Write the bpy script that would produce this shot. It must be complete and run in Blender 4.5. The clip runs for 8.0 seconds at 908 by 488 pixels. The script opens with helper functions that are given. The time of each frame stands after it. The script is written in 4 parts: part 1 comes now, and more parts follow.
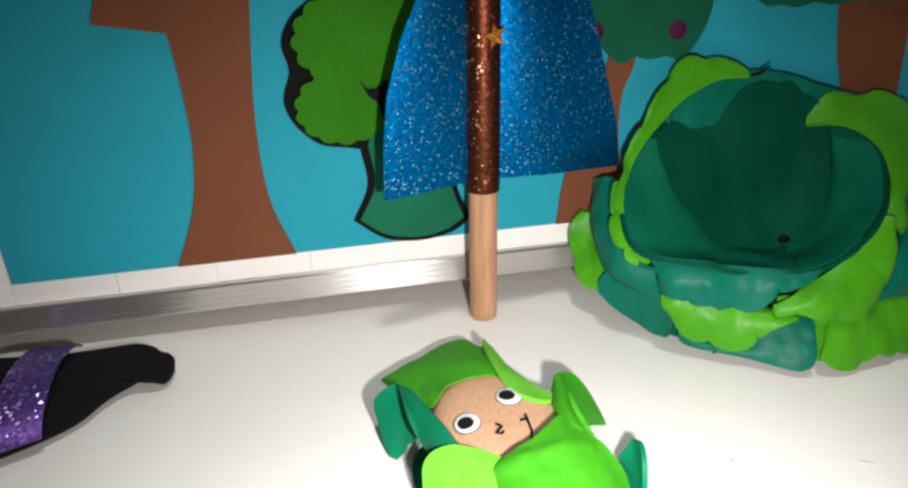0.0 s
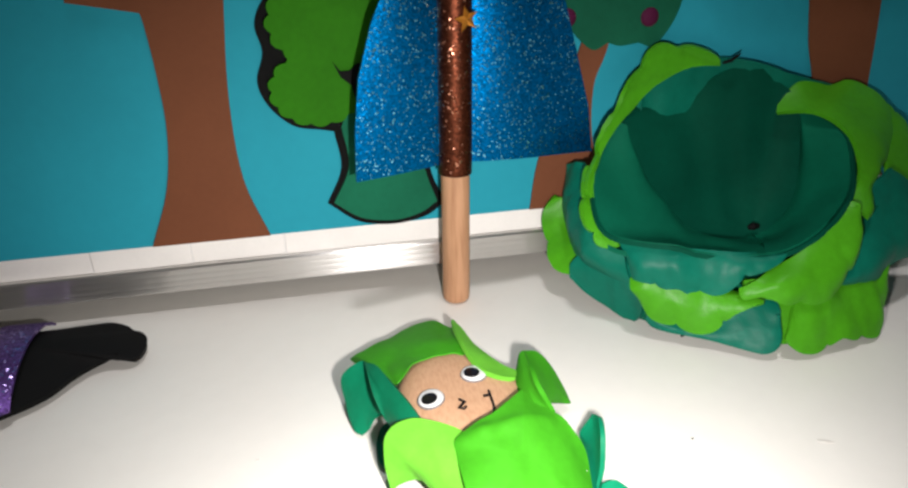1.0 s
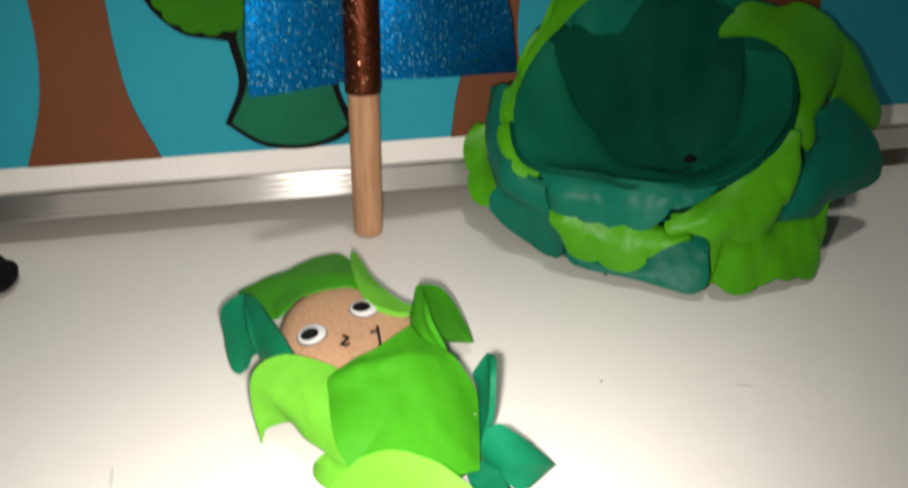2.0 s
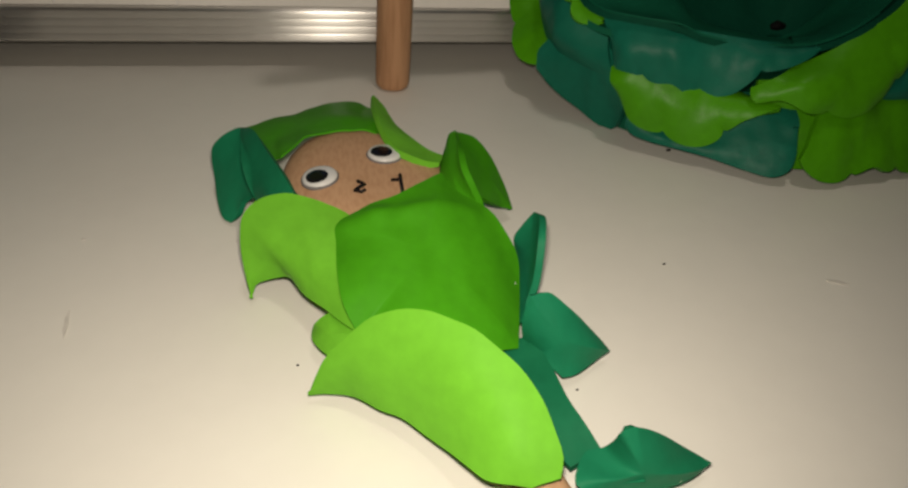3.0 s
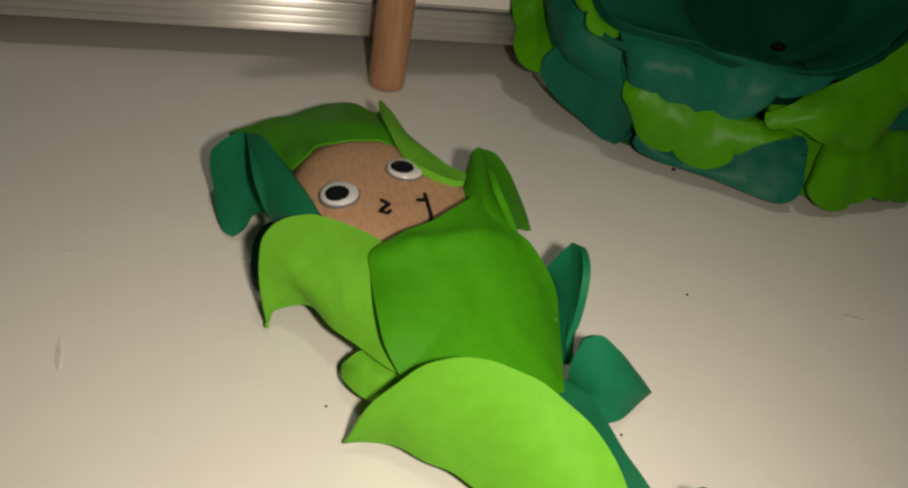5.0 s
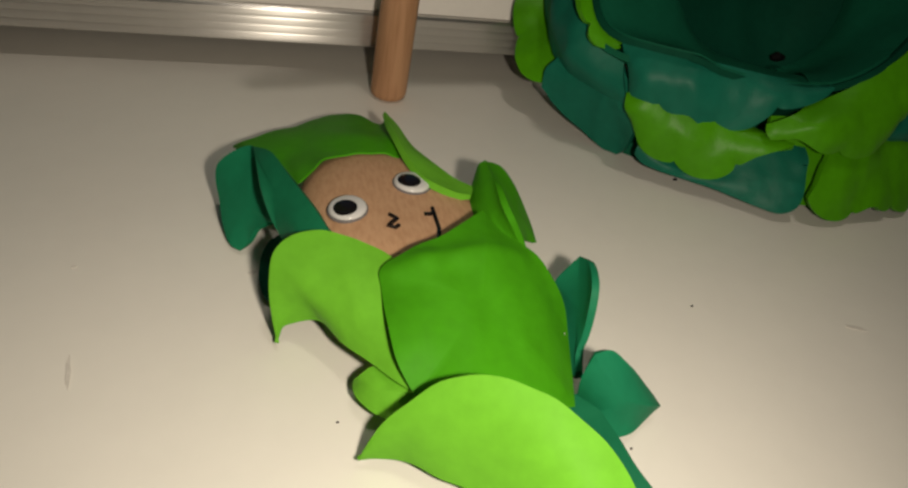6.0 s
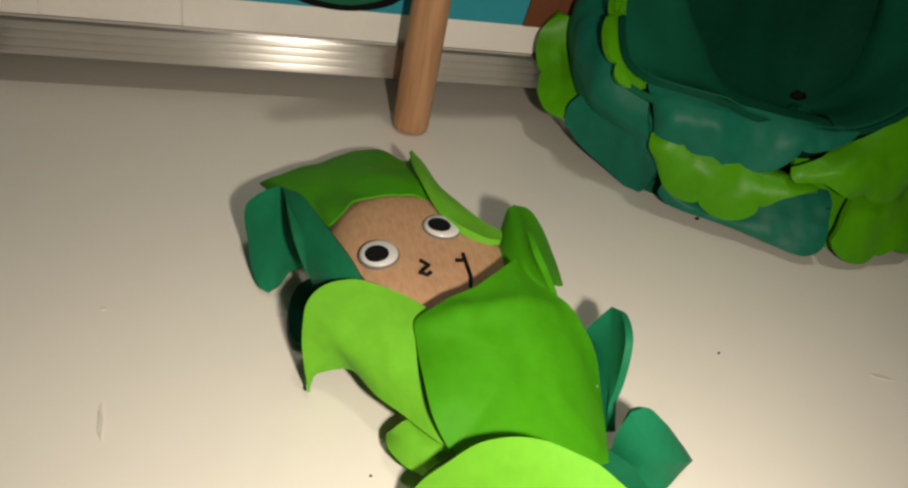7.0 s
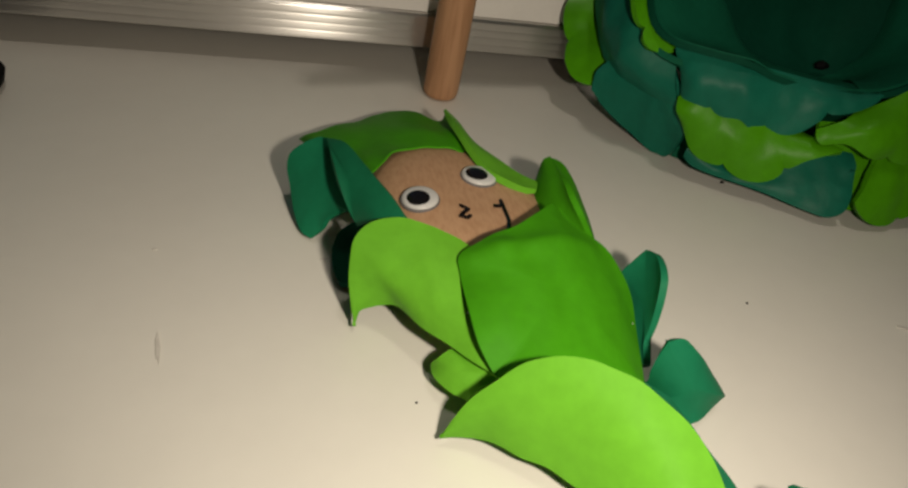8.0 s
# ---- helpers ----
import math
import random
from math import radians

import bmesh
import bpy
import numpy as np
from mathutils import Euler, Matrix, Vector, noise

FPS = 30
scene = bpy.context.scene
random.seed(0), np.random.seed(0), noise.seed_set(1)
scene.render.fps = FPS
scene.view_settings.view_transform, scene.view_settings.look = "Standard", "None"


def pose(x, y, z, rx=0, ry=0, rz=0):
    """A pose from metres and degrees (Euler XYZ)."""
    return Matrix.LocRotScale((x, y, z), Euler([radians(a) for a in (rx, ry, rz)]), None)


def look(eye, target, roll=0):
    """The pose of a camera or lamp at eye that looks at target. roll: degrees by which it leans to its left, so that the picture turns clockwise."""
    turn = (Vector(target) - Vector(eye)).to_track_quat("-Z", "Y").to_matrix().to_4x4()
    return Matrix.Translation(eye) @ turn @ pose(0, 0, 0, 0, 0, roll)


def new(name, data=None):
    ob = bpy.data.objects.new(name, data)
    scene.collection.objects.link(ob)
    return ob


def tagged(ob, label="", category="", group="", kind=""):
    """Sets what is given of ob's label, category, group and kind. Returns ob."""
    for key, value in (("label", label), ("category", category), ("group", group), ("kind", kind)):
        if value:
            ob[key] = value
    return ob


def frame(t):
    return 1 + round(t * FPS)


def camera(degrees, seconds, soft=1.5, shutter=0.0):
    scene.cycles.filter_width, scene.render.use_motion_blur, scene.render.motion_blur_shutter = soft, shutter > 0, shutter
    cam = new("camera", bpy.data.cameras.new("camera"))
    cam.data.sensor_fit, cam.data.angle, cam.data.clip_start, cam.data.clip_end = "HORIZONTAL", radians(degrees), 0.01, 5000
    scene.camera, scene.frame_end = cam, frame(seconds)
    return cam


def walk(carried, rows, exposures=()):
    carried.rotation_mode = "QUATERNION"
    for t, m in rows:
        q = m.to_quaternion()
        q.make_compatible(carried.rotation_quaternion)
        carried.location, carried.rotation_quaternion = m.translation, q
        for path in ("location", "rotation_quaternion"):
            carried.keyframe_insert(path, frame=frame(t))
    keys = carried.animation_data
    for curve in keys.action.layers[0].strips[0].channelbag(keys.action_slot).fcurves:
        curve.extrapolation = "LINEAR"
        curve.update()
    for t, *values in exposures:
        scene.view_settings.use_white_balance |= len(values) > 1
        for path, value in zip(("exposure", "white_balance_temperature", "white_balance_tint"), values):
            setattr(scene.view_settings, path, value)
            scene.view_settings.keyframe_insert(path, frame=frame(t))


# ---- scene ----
cam = camera(61.8, 8.0, soft=2.4, shutter=0.4)

# ---- the walk: decimetres in the table, metres in the world ----
DM = 0.1
PATH = [
    (0.0, (-0.705, -3.769, 2.266), (-0.416, -2.009, 1.362), -2.3),
    (0.5, (-0.667, -3.737, 2.277), (-0.352, -1.958, 1.420), -1.7),
    (1.0, (-0.598, -3.864, 2.192), (-0.298, -2.104, 1.290), -1.6),
    (1.5, (-0.457, -3.879, 2.167), (-0.152, -2.110, 1.286), -2.0),
    (2.0, (-0.228, -3.696, 1.929), (0.117, -2.004, 0.920), 0.3),
    (2.2, (-0.233, -3.651, 1.770), (0.107, -1.989, 0.710), 1.3),
    (3.3, (-0.266, -3.213, 1.364), (0.060, -1.669, 0.135), 5.7),
    (3.5, (-0.319, -3.125, 1.322), (0.101, -1.621, 0.073), 7.5),
    (4.0, (-0.425, -3.170, 1.340), (0.025, -1.634, 0.140), 8.5),
    (4.5, (-0.487, -3.152, 1.415), (0.000, -1.634, 0.208), 10.2),
    (6.0, (-0.571, -3.114, 1.457), (-0.036, -1.602, 0.263), 11.2),
    (6.5, (-0.611, -3.068, 1.515), (-0.065, -1.544, 0.340), 12.2),
    (7.0, (-0.660, -3.021, 1.525), (-0.118, -1.498, 0.347), 12.2),
    (7.5, (-0.719, -3.071, 1.450), (-0.178, -1.538, 0.285), 12.6),
    (8.0, (-0.763, -3.156, 1.422), (-0.240, -1.625, 0.245), 12.1),
]
walk(cam, [(t, look(Vector(e) * DM, Vector(g) * DM, r)) for t, e, g, r in PATH],
     exposures=[(0.0, 0.30, 6050, 15), (0.5, 0.36, 6050, 15), (1.0, 0.24, 6080, 15), (1.5, 0.14, 6100, 15), (2.2, -0.52, 6550, 13), (2.6, -1.05, 6850, 13), (3.3, -1.55, 7300, 12), (4.5, -1.66, 7300, 12), (6.0, -1.36, 7300, 12), (6.5, -1.28, 7300, 12), (7.0, -1.02, 7300, 12), (8.0, -1.48, 7300, 12)])

# ---- light ----
world = bpy.data.worlds.new("world")
scene.world = world
world.use_nodes = True
world.node_tree.nodes["Background"].inputs[0].default_value = (0.5, 0.5, 0.55, 1)
world.node_tree.nodes["Background"].inputs[1].default_value = 0.02


def lamp(name, kind, place, target, energy, size, color):
    data = bpy.data.lights.new(name, kind)
    data.energy, data.color = energy, color
    if kind == "AREA":
        data.shape, data.size = "DISK", size
    else:
        data.shadow_soft_size = size
    ob = new(name, data)
    ob.matrix_world = look(place, target)
    return ob


# the small torch beside the lens, and the round ceiling lamp over the table
torch = lamp("torch_light", "SPOT", (-0.023, -0.320, 0.147), (-0.006, -0.134, 0.0), 4.3, 0.006, (1.0, 0.94, 0.84))
torch.data.spot_size, torch.data.spot_blend = radians(122), 1.0
lamp("ceiling_light", "AREA", (0.10, -0.20, 1.62), (0.10, -0.20, 0), 6.2, 0.15, (1.0, 0.96, 0.90))

# ---- materials ----


def material(name, color, rough=0.6, metal=0.0, scale=60.0, vary=0.12, bump=0.15, bump_scale=900.0, spec=0.4, sheen=0.0):
    """Base colour with two sizes of variation and a fine relief."""
    m = bpy.data.materials.new(name)
    m.use_nodes = True
    n, l = m.node_tree.nodes, m.node_tree.links
    b = n["Principled BSDF"]
    b.inputs["Roughness"].default_value, b.inputs["Metallic"].default_value = rough, metal
    b.inputs["Specular IOR Level"].default_value = spec
    tc = n.new("ShaderNodeTexCoord")
    big = n.new("ShaderNodeTexNoise")
    big.inputs["Scale"].default_value, big.inputs["Detail"].default_value = scale, 4
    small = n.new("ShaderNodeTexNoise")
    small.inputs["Scale"].default_value, small.inputs["Detail"].default_value = scale * 14, 2
    add = n.new("ShaderNodeMath")
    add.operation = "MULTIPLY_ADD"
    add.inputs[1].default_value, add.inputs[2].default_value = 0.4, 0.0
    ramp = n.new("ShaderNodeMapRange")
    ramp.inputs["From Min"].default_value, ramp.inputs["From Max"].default_value = 0.45, 0.95
    ramp.inputs["To Min"].default_value, ramp.inputs["To Max"].default_value = 1 - vary, 1 + vary
    mix = n.new("ShaderNodeVectorMath")
    mix.operation = "SCALE"
    mix.inputs[0].default_value = color
    l.new(tc.outputs["Object"], big.inputs["Vector"])
    l.new(tc.outputs["Object"], small.inputs["Vector"])
    l.new(small.outputs["Fac"], add.inputs[0])
    l.new(big.outputs["Fac"], add.inputs[2])
    l.new(add.outputs[0], ramp.inputs["Value"])
    l.new(ramp.outputs[0], mix.inputs["Scale"])
    l.new(mix.outputs[0], b.inputs["Base Color"])
    if bump:
        fine = n.new("ShaderNodeTexNoise")
        fine.inputs["Scale"].default_value, fine.inputs["Detail"].default_value = bump_scale, 3
        bm_ = n.new("ShaderNodeBump")
        bm_.inputs["Strength"].default_value, bm_.inputs["Distance"].default_value = bump, 0.0006
        l.new(tc.outputs["Object"], fine.inputs["Vector"])
        l.new(fine.outputs["Fac"], bm_.inputs["Height"])
        l.new(bm_.outputs[0], b.inputs["Normal"])
    return m


def foam(name, color, rough=0.56, spec=0.09, bump=0.10, bump_scale=500.0):
    return material(name, color, rough=rough, scale=22.0, vary=0.16, bump=bump, bump_scale=bump_scale, spec=spec)


def dusted(m, size=0.055, share=0.12):
    """A few pale specks of dried glue and glitter dust on a material."""
    n, l = m.node_tree.nodes, m.node_tree.links
    b = n["Principled BSDF"]
    before = b.inputs["Base Color"].links[0].from_socket
    tc = n.new("ShaderNodeTexCoord")
    vor = n.new("ShaderNodeTexVoronoi")
    vor.inputs["Scale"].default_value = 150.0
    sep = n.new("ShaderNodeSeparateColor")
    near = n.new("ShaderNodeMath")
    near.operation = "LESS_THAN"
    near.inputs[1].default_value = size
    pick = n.new("ShaderNodeMath")
    pick.operation = "LESS_THAN"
    pick.inputs[1].default_value = share
    both = n.new("ShaderNodeMath")
    both.operation = "MULTIPLY"
    mix = n.new("ShaderNodeMix")
    mix.data_type = "RGBA"
    mix.inputs[7].default_value = (0.62, 0.68, 0.55, 1)
    l.new(tc.outputs["Object"], vor.inputs["Vector"])
    l.new(vor.outputs["Distance"], near.inputs[0])
    l.new(vor.outputs["Color"], sep.inputs[0])
    l.new(sep.outputs[0], pick.inputs[0])
    l.new(near.outputs[0], both.inputs[0])
    l.new(pick.outputs[0], both.inputs[1])
    l.new(both.outputs[0], mix.inputs[0])
    l.new(before, mix.inputs[6])
    l.new(mix.outputs[2], b.inputs["Base Color"])
    return m


def glitter(name, base, flake, cell=950.0, share=0.10, sheen=0.86, rough=0.42):
    """Glitter foam: a matt ground full of small metal flakes, each leaning its own way."""
    m = bpy.data.materials.new(name)
    m.use_nodes = True
    n, l = m.node_tree.nodes, m.node_tree.links
    b = n["Principled BSDF"]
    tc = n.new("ShaderNodeTexCoord")
    vor = n.new("ShaderNodeTexVoronoi")
    vor.inputs["Scale"].default_value = cell
    sep = n.new("ShaderNodeSeparateColor")
    pick = n.new("ShaderNodeMath")
    pick.operation = "GREATER_THAN"
    pick.inputs[1].default_value = 1 - share
    shade = n.new("ShaderNodeMapRange")
    shade.inputs["To Min"].default_value, shade.inputs["To Max"].default_value = 0.55, 1.35
    ground = n.new("ShaderNodeVectorMath")
    ground.operation = "SCALE"
    ground.inputs[0].default_value = base
    mix = n.new("ShaderNodeMix")
    mix.data_type = "RGBA"
    mix.inputs[7].default_value = (*flake, 1)
    sub = n.new("ShaderNodeVectorMath")
    sub.operation = "SUBTRACT"
    sub.inputs[1].default_value = (0.5, 0.5, 0.5)
    sc = n.new("ShaderNodeVectorMath")
    sc.operation = "SCALE"
    lean = n.new("ShaderNodeMapRange")
    lean.inputs["To Min"].default_value, lean.inputs["To Max"].default_value = 0.15, 0.40
    gloss = n.new("ShaderNodeMapRange")
    gloss.inputs["To Min"].default_value, gloss.inputs["To Max"].default_value = sheen, 0.97
    dull = n.new("ShaderNodeMapRange")
    dull.inputs["To Min"].default_value, dull.inputs["To Max"].default_value = rough, 0.27
    geo = n.new("ShaderNodeNewGeometry")
    add = n.new("ShaderNodeVectorMath")
    norm = n.new("ShaderNodeVectorMath")
    norm.operation = "NORMALIZE"
    l.new(tc.outputs["Object"], vor.inputs["Vector"])
    l.new(vor.outputs["Color"], sep.inputs[0])
    l.new(sep.outputs[0], pick.inputs[0])
    l.new(sep.outputs[1], shade.inputs["Value"])
    l.new(shade.outputs[0], ground.inputs["Scale"])
    l.new(ground.outputs[0], mix.inputs[6])
    l.new(pick.outputs[0], mix.inputs[0])
    l.new(pick.outputs[0], lean.inputs["Value"])
    l.new(lean.outputs[0], sc.inputs["Scale"])
    l.new(pick.outputs[0], gloss.inputs["Value"])
    l.new(gloss.outputs[0], b.inputs["Metallic"])
    l.new(pick.outputs[0], dull.inputs["Value"])
    l.new(dull.outputs[0], b.inputs["Roughness"])
    l.new(mix.outputs[2], b.inputs["Base Color"])
    l.new(vor.outputs["Color"], sub.inputs[0])
    l.new(sub.outputs[0], sc.inputs[0])
    l.new(sc.outputs[0], add.inputs[0])
    l.new(geo.outputs["Normal"], add.inputs[1])
    l.new(add.outputs[0], norm.inputs[0])
    l.new(norm.outputs[0], b.inputs["Normal"])
    b.inputs["Specular IOR Level"].default_value = 0.15
    return m


def wood(name, light, dark, along=(1, 1, 0.08), scale=420.0):
    """Grain drawn out along one axis."""
    m = material(name, light, rough=0.55, bump=0.12, bump_scale=700.0, spec=0.3)
    n, l = m.node_tree.nodes, m.node_tree.links
    tc = n.new("ShaderNodeTexCoord")
    mp = n.new("ShaderNodeMapping")
    mp.inputs["Scale"].default_value = along
    grain = n.new("ShaderNodeTexNoise")
    grain.inputs["Scale"].default_value, grain.inputs["Detail"].default_value = scale, 5
    mix = n.new("ShaderNodeMix")
    mix.data_type = "RGBA"
    mix.inputs[6].default_value, mix.inputs[7].default_value = (*dark, 1), (*light, 1)
    ramp = n.new("ShaderNodeMapRange")
    ramp.inputs["From Min"].default_value, ramp.inputs["From Max"].default_value = 0.3, 0.6
    l.new(tc.outputs["Object"], mp.inputs["Vector"])
    l.new(mp.outputs[0], grain.inputs["Vector"])
    l.new(grain.outputs["Fac"], ramp.inputs["Value"])
    l.new(ramp.outputs[0], mix.inputs[0])
    l.new(mix.outputs[2], n["Principled BSDF"].inputs["Base Color"])
    return m


def brushed_metal(name):
    m = material(name, (0.70, 0.68, 0.655), rough=0.29, metal=0.90, scale=8.0, vary=0.05, bump=0.0)
    n, l = m.node_tree.nodes, m.node_tree.links
    tc = n.new("ShaderNodeTexCoord")
    mp = n.new("ShaderNodeMapping")
    mp.inputs["Scale"].default_value = (0.0012, 1, 1)
    nz = n.new("ShaderNodeTexNoise")
    nz.inputs["Scale"].default_value, nz.inputs["Detail"].default_value = 1800, 3
    bp = n.new("ShaderNodeBump")
    bp.inputs["Strength"].default_value, bp.inputs["Distance"].default_value = 0.13, 0.0006
    l.new(tc.outputs["Object"], mp.inputs["Vector"])
    l.new(mp.outputs[0], nz.inputs["Vector"])
    l.new(nz.outputs["Fac"], bp.inputs["Height"])
    l.new(bp.outputs[0], n["Principled BSDF"].inputs["Normal"])
    brush = n.new("ShaderNodeTangent")  # drawn lengthwise, so light spreads across the rail
    brush.direction_type, brush.axis = "RADIAL", "X"
    n["Principled BSDF"].inputs["Anisotropic"].default_value = 0.97
    l.new(brush.outputs[0], n["Principled BSDF"].inputs["Tangent"])
    return m


M_TABLE = material("white_laminate", (0.80, 0.775, 0.712), rough=0.42, scale=9.0, vary=0.03, bump=0.04, bump_scale=1500.0, spec=0.35)
M_BOARD = material("white_board", (0.80, 0.79, 0.77), rough=0.35, scale=12.0, vary=0.02, bump=0.02)
M_STRIP = material("white_paper", (0.82, 0.79, 0.75), rough=0.6, scale=40.0, vary=0.04, bump=0.08)
M_ALU = brushed_metal("aluminium")
M_BLUE = material("turquoise_paper", (0.022, 0.290, 0.375), rough=0.7, scale=14.0, vary=0.05, bump=0.08, spec=0.12)
M_BROWN = material("brown_paper", (0.160, 0.057, 0.026), rough=0.75, scale=25.0, vary=0.08, bump=0.10, spec=0.12)
M_BLACK = foam("black_foam", (0.006, 0.006, 0.006), rough=0.7, spec=0.06)
M_LEAF = foam("leaf_green_foam", (0.025, 0.152, 0.003), rough=0.7, spec=0.08)
M_STEM = foam("bottle_green_foam", (0.009, 0.118, 0.060), rough=0.7, spec=0.08)
M_CROWN = foam("forest_green_foam", (0.007, 0.090, 0.046), rough=0.7, spec=0.08)
M_BERRY = foam("plum_foam", (0.070, 0.008, 0.035), rough=0.65, spec=0.1)
M_RED = foam("red_foam", (0.500, 0.020, 0.020))
M_MID = dusted(foam("grass_green_foam", (0.044, 0.275, 0.008)))
M_LIGHT = dusted(foam("lime_foam", (0.128, 0.425, 0.030)), share=0.14)
M_TEAL = dusted(foam("teal_foam", (0.004, 0.170, 0.080), spec=0.12))
M_SEA = foam("sea_green_foam", (0.003, 0.126, 0.080), rough=0.46, spec=0.15, bump=0.5, bump_scale=150.0)
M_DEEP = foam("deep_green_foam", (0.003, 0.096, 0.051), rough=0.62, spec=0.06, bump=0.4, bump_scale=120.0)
# deep green made darker, standing for shade in the heart and under-leaf
M_SHADED = foam("shaded_green_foam", (0.001, 0.054, 0.030), rough=0.7, spec=0.06, bump=0.4, bump_scale=120.0)
M_LIME = foam("fresh_green_foam", (0.058, 0.280, 0.005), rough=0.42, spec=0.18, bump=0.5, bump_scale=150.0)
M_WOOD = wood("beech", (0.49, 0.268, 0.145), (0.35, 0.175, 0.088))
M_FACE = wood("spoon_wood", (0.50, 0.300, 0.175), (0.42, 0.235, 0.130), along=(1, 0.30, 1), scale=900.0)
M_BLUEGLIT = glitter("blue_glitter", (0.000, 0.100, 0.275), (0.24, 0.74, 1.0), cell=1250.0, share=0.075)
M_BROWNGLIT = glitter("brown_glitter", (0.095, 0.026, 0.012), (0.55, 0.24, 0.15), share=0.06)
M_PURPLE = glitter("purple_glitter", (0.12, 0.06, 0.24), (0.45, 0.32, 0.70))
M_GOLD = material("gold_card", (0.50, 0.19, 0.02), rough=0.35, metal=0.5)
M_EYE = material("white_plastic", (0.58, 0.58, 0.57), rough=0.15, bump=0.0, vary=0.01)
M_INK = material("black_ink", (0.010, 0.008, 0.008), rough=0.14, bump=0.0)
M_PAINT = material("wall_paint", (0.60, 0.57, 0.52), rough=0.8, scale=4.0, vary=0.06)
M_FLOOR = material("floor_vinyl", (0.30, 0.26, 0.22), rough=0.6, scale=5.0, vary=0.12)
M_LAMP = bpy.data.materials.new("lamp_diffuser")
M_LAMP.use_nodes = True
M_LAMP.node_tree.nodes["Principled BSDF"].inputs["Emission Color"].default_value = (1, 0.96, 0.9, 1)
M_LAMP.node_tree.nodes["Principled BSDF"].inputs["Emission Strength"].default_value = 1.5

# ---- mesh helpers (all in decimetres) ----


def part(name, bm, mats, parent=None, label="", smooth=True):
    me = bpy.data.meshes.new(name)
    bmesh.ops.recalc_face_normals(bm, faces=bm.faces)
    for v in bm.verts:
        v.co *= DM
    bm.to_mesh(me)
    bm.free()
    for m in mats if isinstance(mats, (list, tuple)) else [mats]:
        me.materials.append(m)
    if smooth:
        me.polygons.foreach_set("use_smooth", [True] * len(me.polygons))
        me.set_sharp_from_angle(angle=radians(38))
    ob = new(name, me)
    ob.parent = parent
    if label:
        ob["label"] = label
    return ob


def thing(name, label, category, group="", kind="", place=(0, 0, 0)):
    ob = tagged(new(name), label, category, group, kind)
    ob.location = Vector(place) * DM
    return ob


def box(bm, lo, hi, bevel=0.0):
    made = bmesh.ops.create_cube(bm, size=1.0)["verts"]
    lo, hi = Vector(lo), Vector(hi)
    for v in made:
        v.co = Vector([(lo[i] + hi[i]) / 2 + v.co[i] * (hi[i] - lo[i]) for i in range(3)])
    if bevel:
        edges = list({e for v in made for e in v.link_edges})
        bmesh.ops.bevel(bm, geom=edges, offset=bevel, segments=2, affect="EDGES", profile=0.5)
    return bm


def spline(points, sharp=(), steps=6, closed=True):
    """A smooth line through control points; sharp ones keep their corner."""
    pts, n, out = [Vector(p) for p in points], len(points), []
    for i in range(n if closed else n - 1):
        a, b = pts[i], pts[(i + 1) % n]
        before = pts[i - 1] if (closed or i > 0) else a
        after = pts[(i + 2) % n] if (closed or i + 2 < n) else b
        ta = (b - a) if i in sharp else (b - before) / 2
        tb = (b - a) if (i + 1) % n in sharp else (after - a) / 2
        for k in range(steps):
            t = k / steps
            out.append(a * (2 * t**3 - 3 * t**2 + 1) + ta * (t**3 - 2 * t**2 + t) + b * (3 * t**2 - 2 * t**3) + tb * (t**3 - t**2))
    if not closed:
        out.append(pts[-1])
    return out


def shell(bm, rows, thick, mat=0, loop=False):
    """A sheet of foam through a grid of points, with its thickness below it. loop: each row closes on itself."""
    tops = [[bm.verts.new(p) for p in row] for row in rows]
    faces = []
    n, w = len(rows), len(rows[0])
    for i in range(n - 1):
        for j in range(w if loop else w - 1):
            k = (j + 1) % w
            faces.append(bm.faces.new((tops[i][j], tops[i][k], tops[i + 1][k], tops[i + 1][j])))
    grid = np.array([[list(p) for p in row] for row in rows])
    if loop:
        dj = np.roll(grid, -1, 1) - np.roll(grid, 1, 1)
    else:
        dj = np.gradient(grid, axis=1)
    di = np.gradient(grid, axis=0)
    nor = np.cross(di, dj)
    size = np.linalg.norm(nor, axis=2, keepdims=True)
    nor = nor / np.maximum(size, 1e-9)
    deep = np.broadcast_to(thick, (n, w))
    lows = [[bm.verts.new(Vector(grid[i][j] - deep[i][j] * nor[i][j])) for j in range(w)] for i in range(n)]
    for i in range(n - 1):
        for j in range(w if loop else w - 1):
            k = (j + 1) % w
            faces.append(bm.faces.new((lows[i][j], lows[i + 1][j], lows[i + 1][k], lows[i][k])))
    if loop:
        faces += [bm.faces.new(tops[0]), bm.faces.new(lows[0])]
    for i in (n - 1,) if loop else (0, n - 1):
        for j in range(w if loop else w - 1):
            k = (j + 1) % w
            faces.append(bm.faces.new((tops[i][j], tops[i][k], lows[i][k], lows[i][j])))
    if not loop:
        for j in (0, w - 1):
            for i in range(n - 1):
                faces.append(bm.faces.new((tops[i][j], tops[i + 1][j], lows[i + 1][j], lows[i][j])))
    for f in faces:
        f.material_index = mat
    return bm


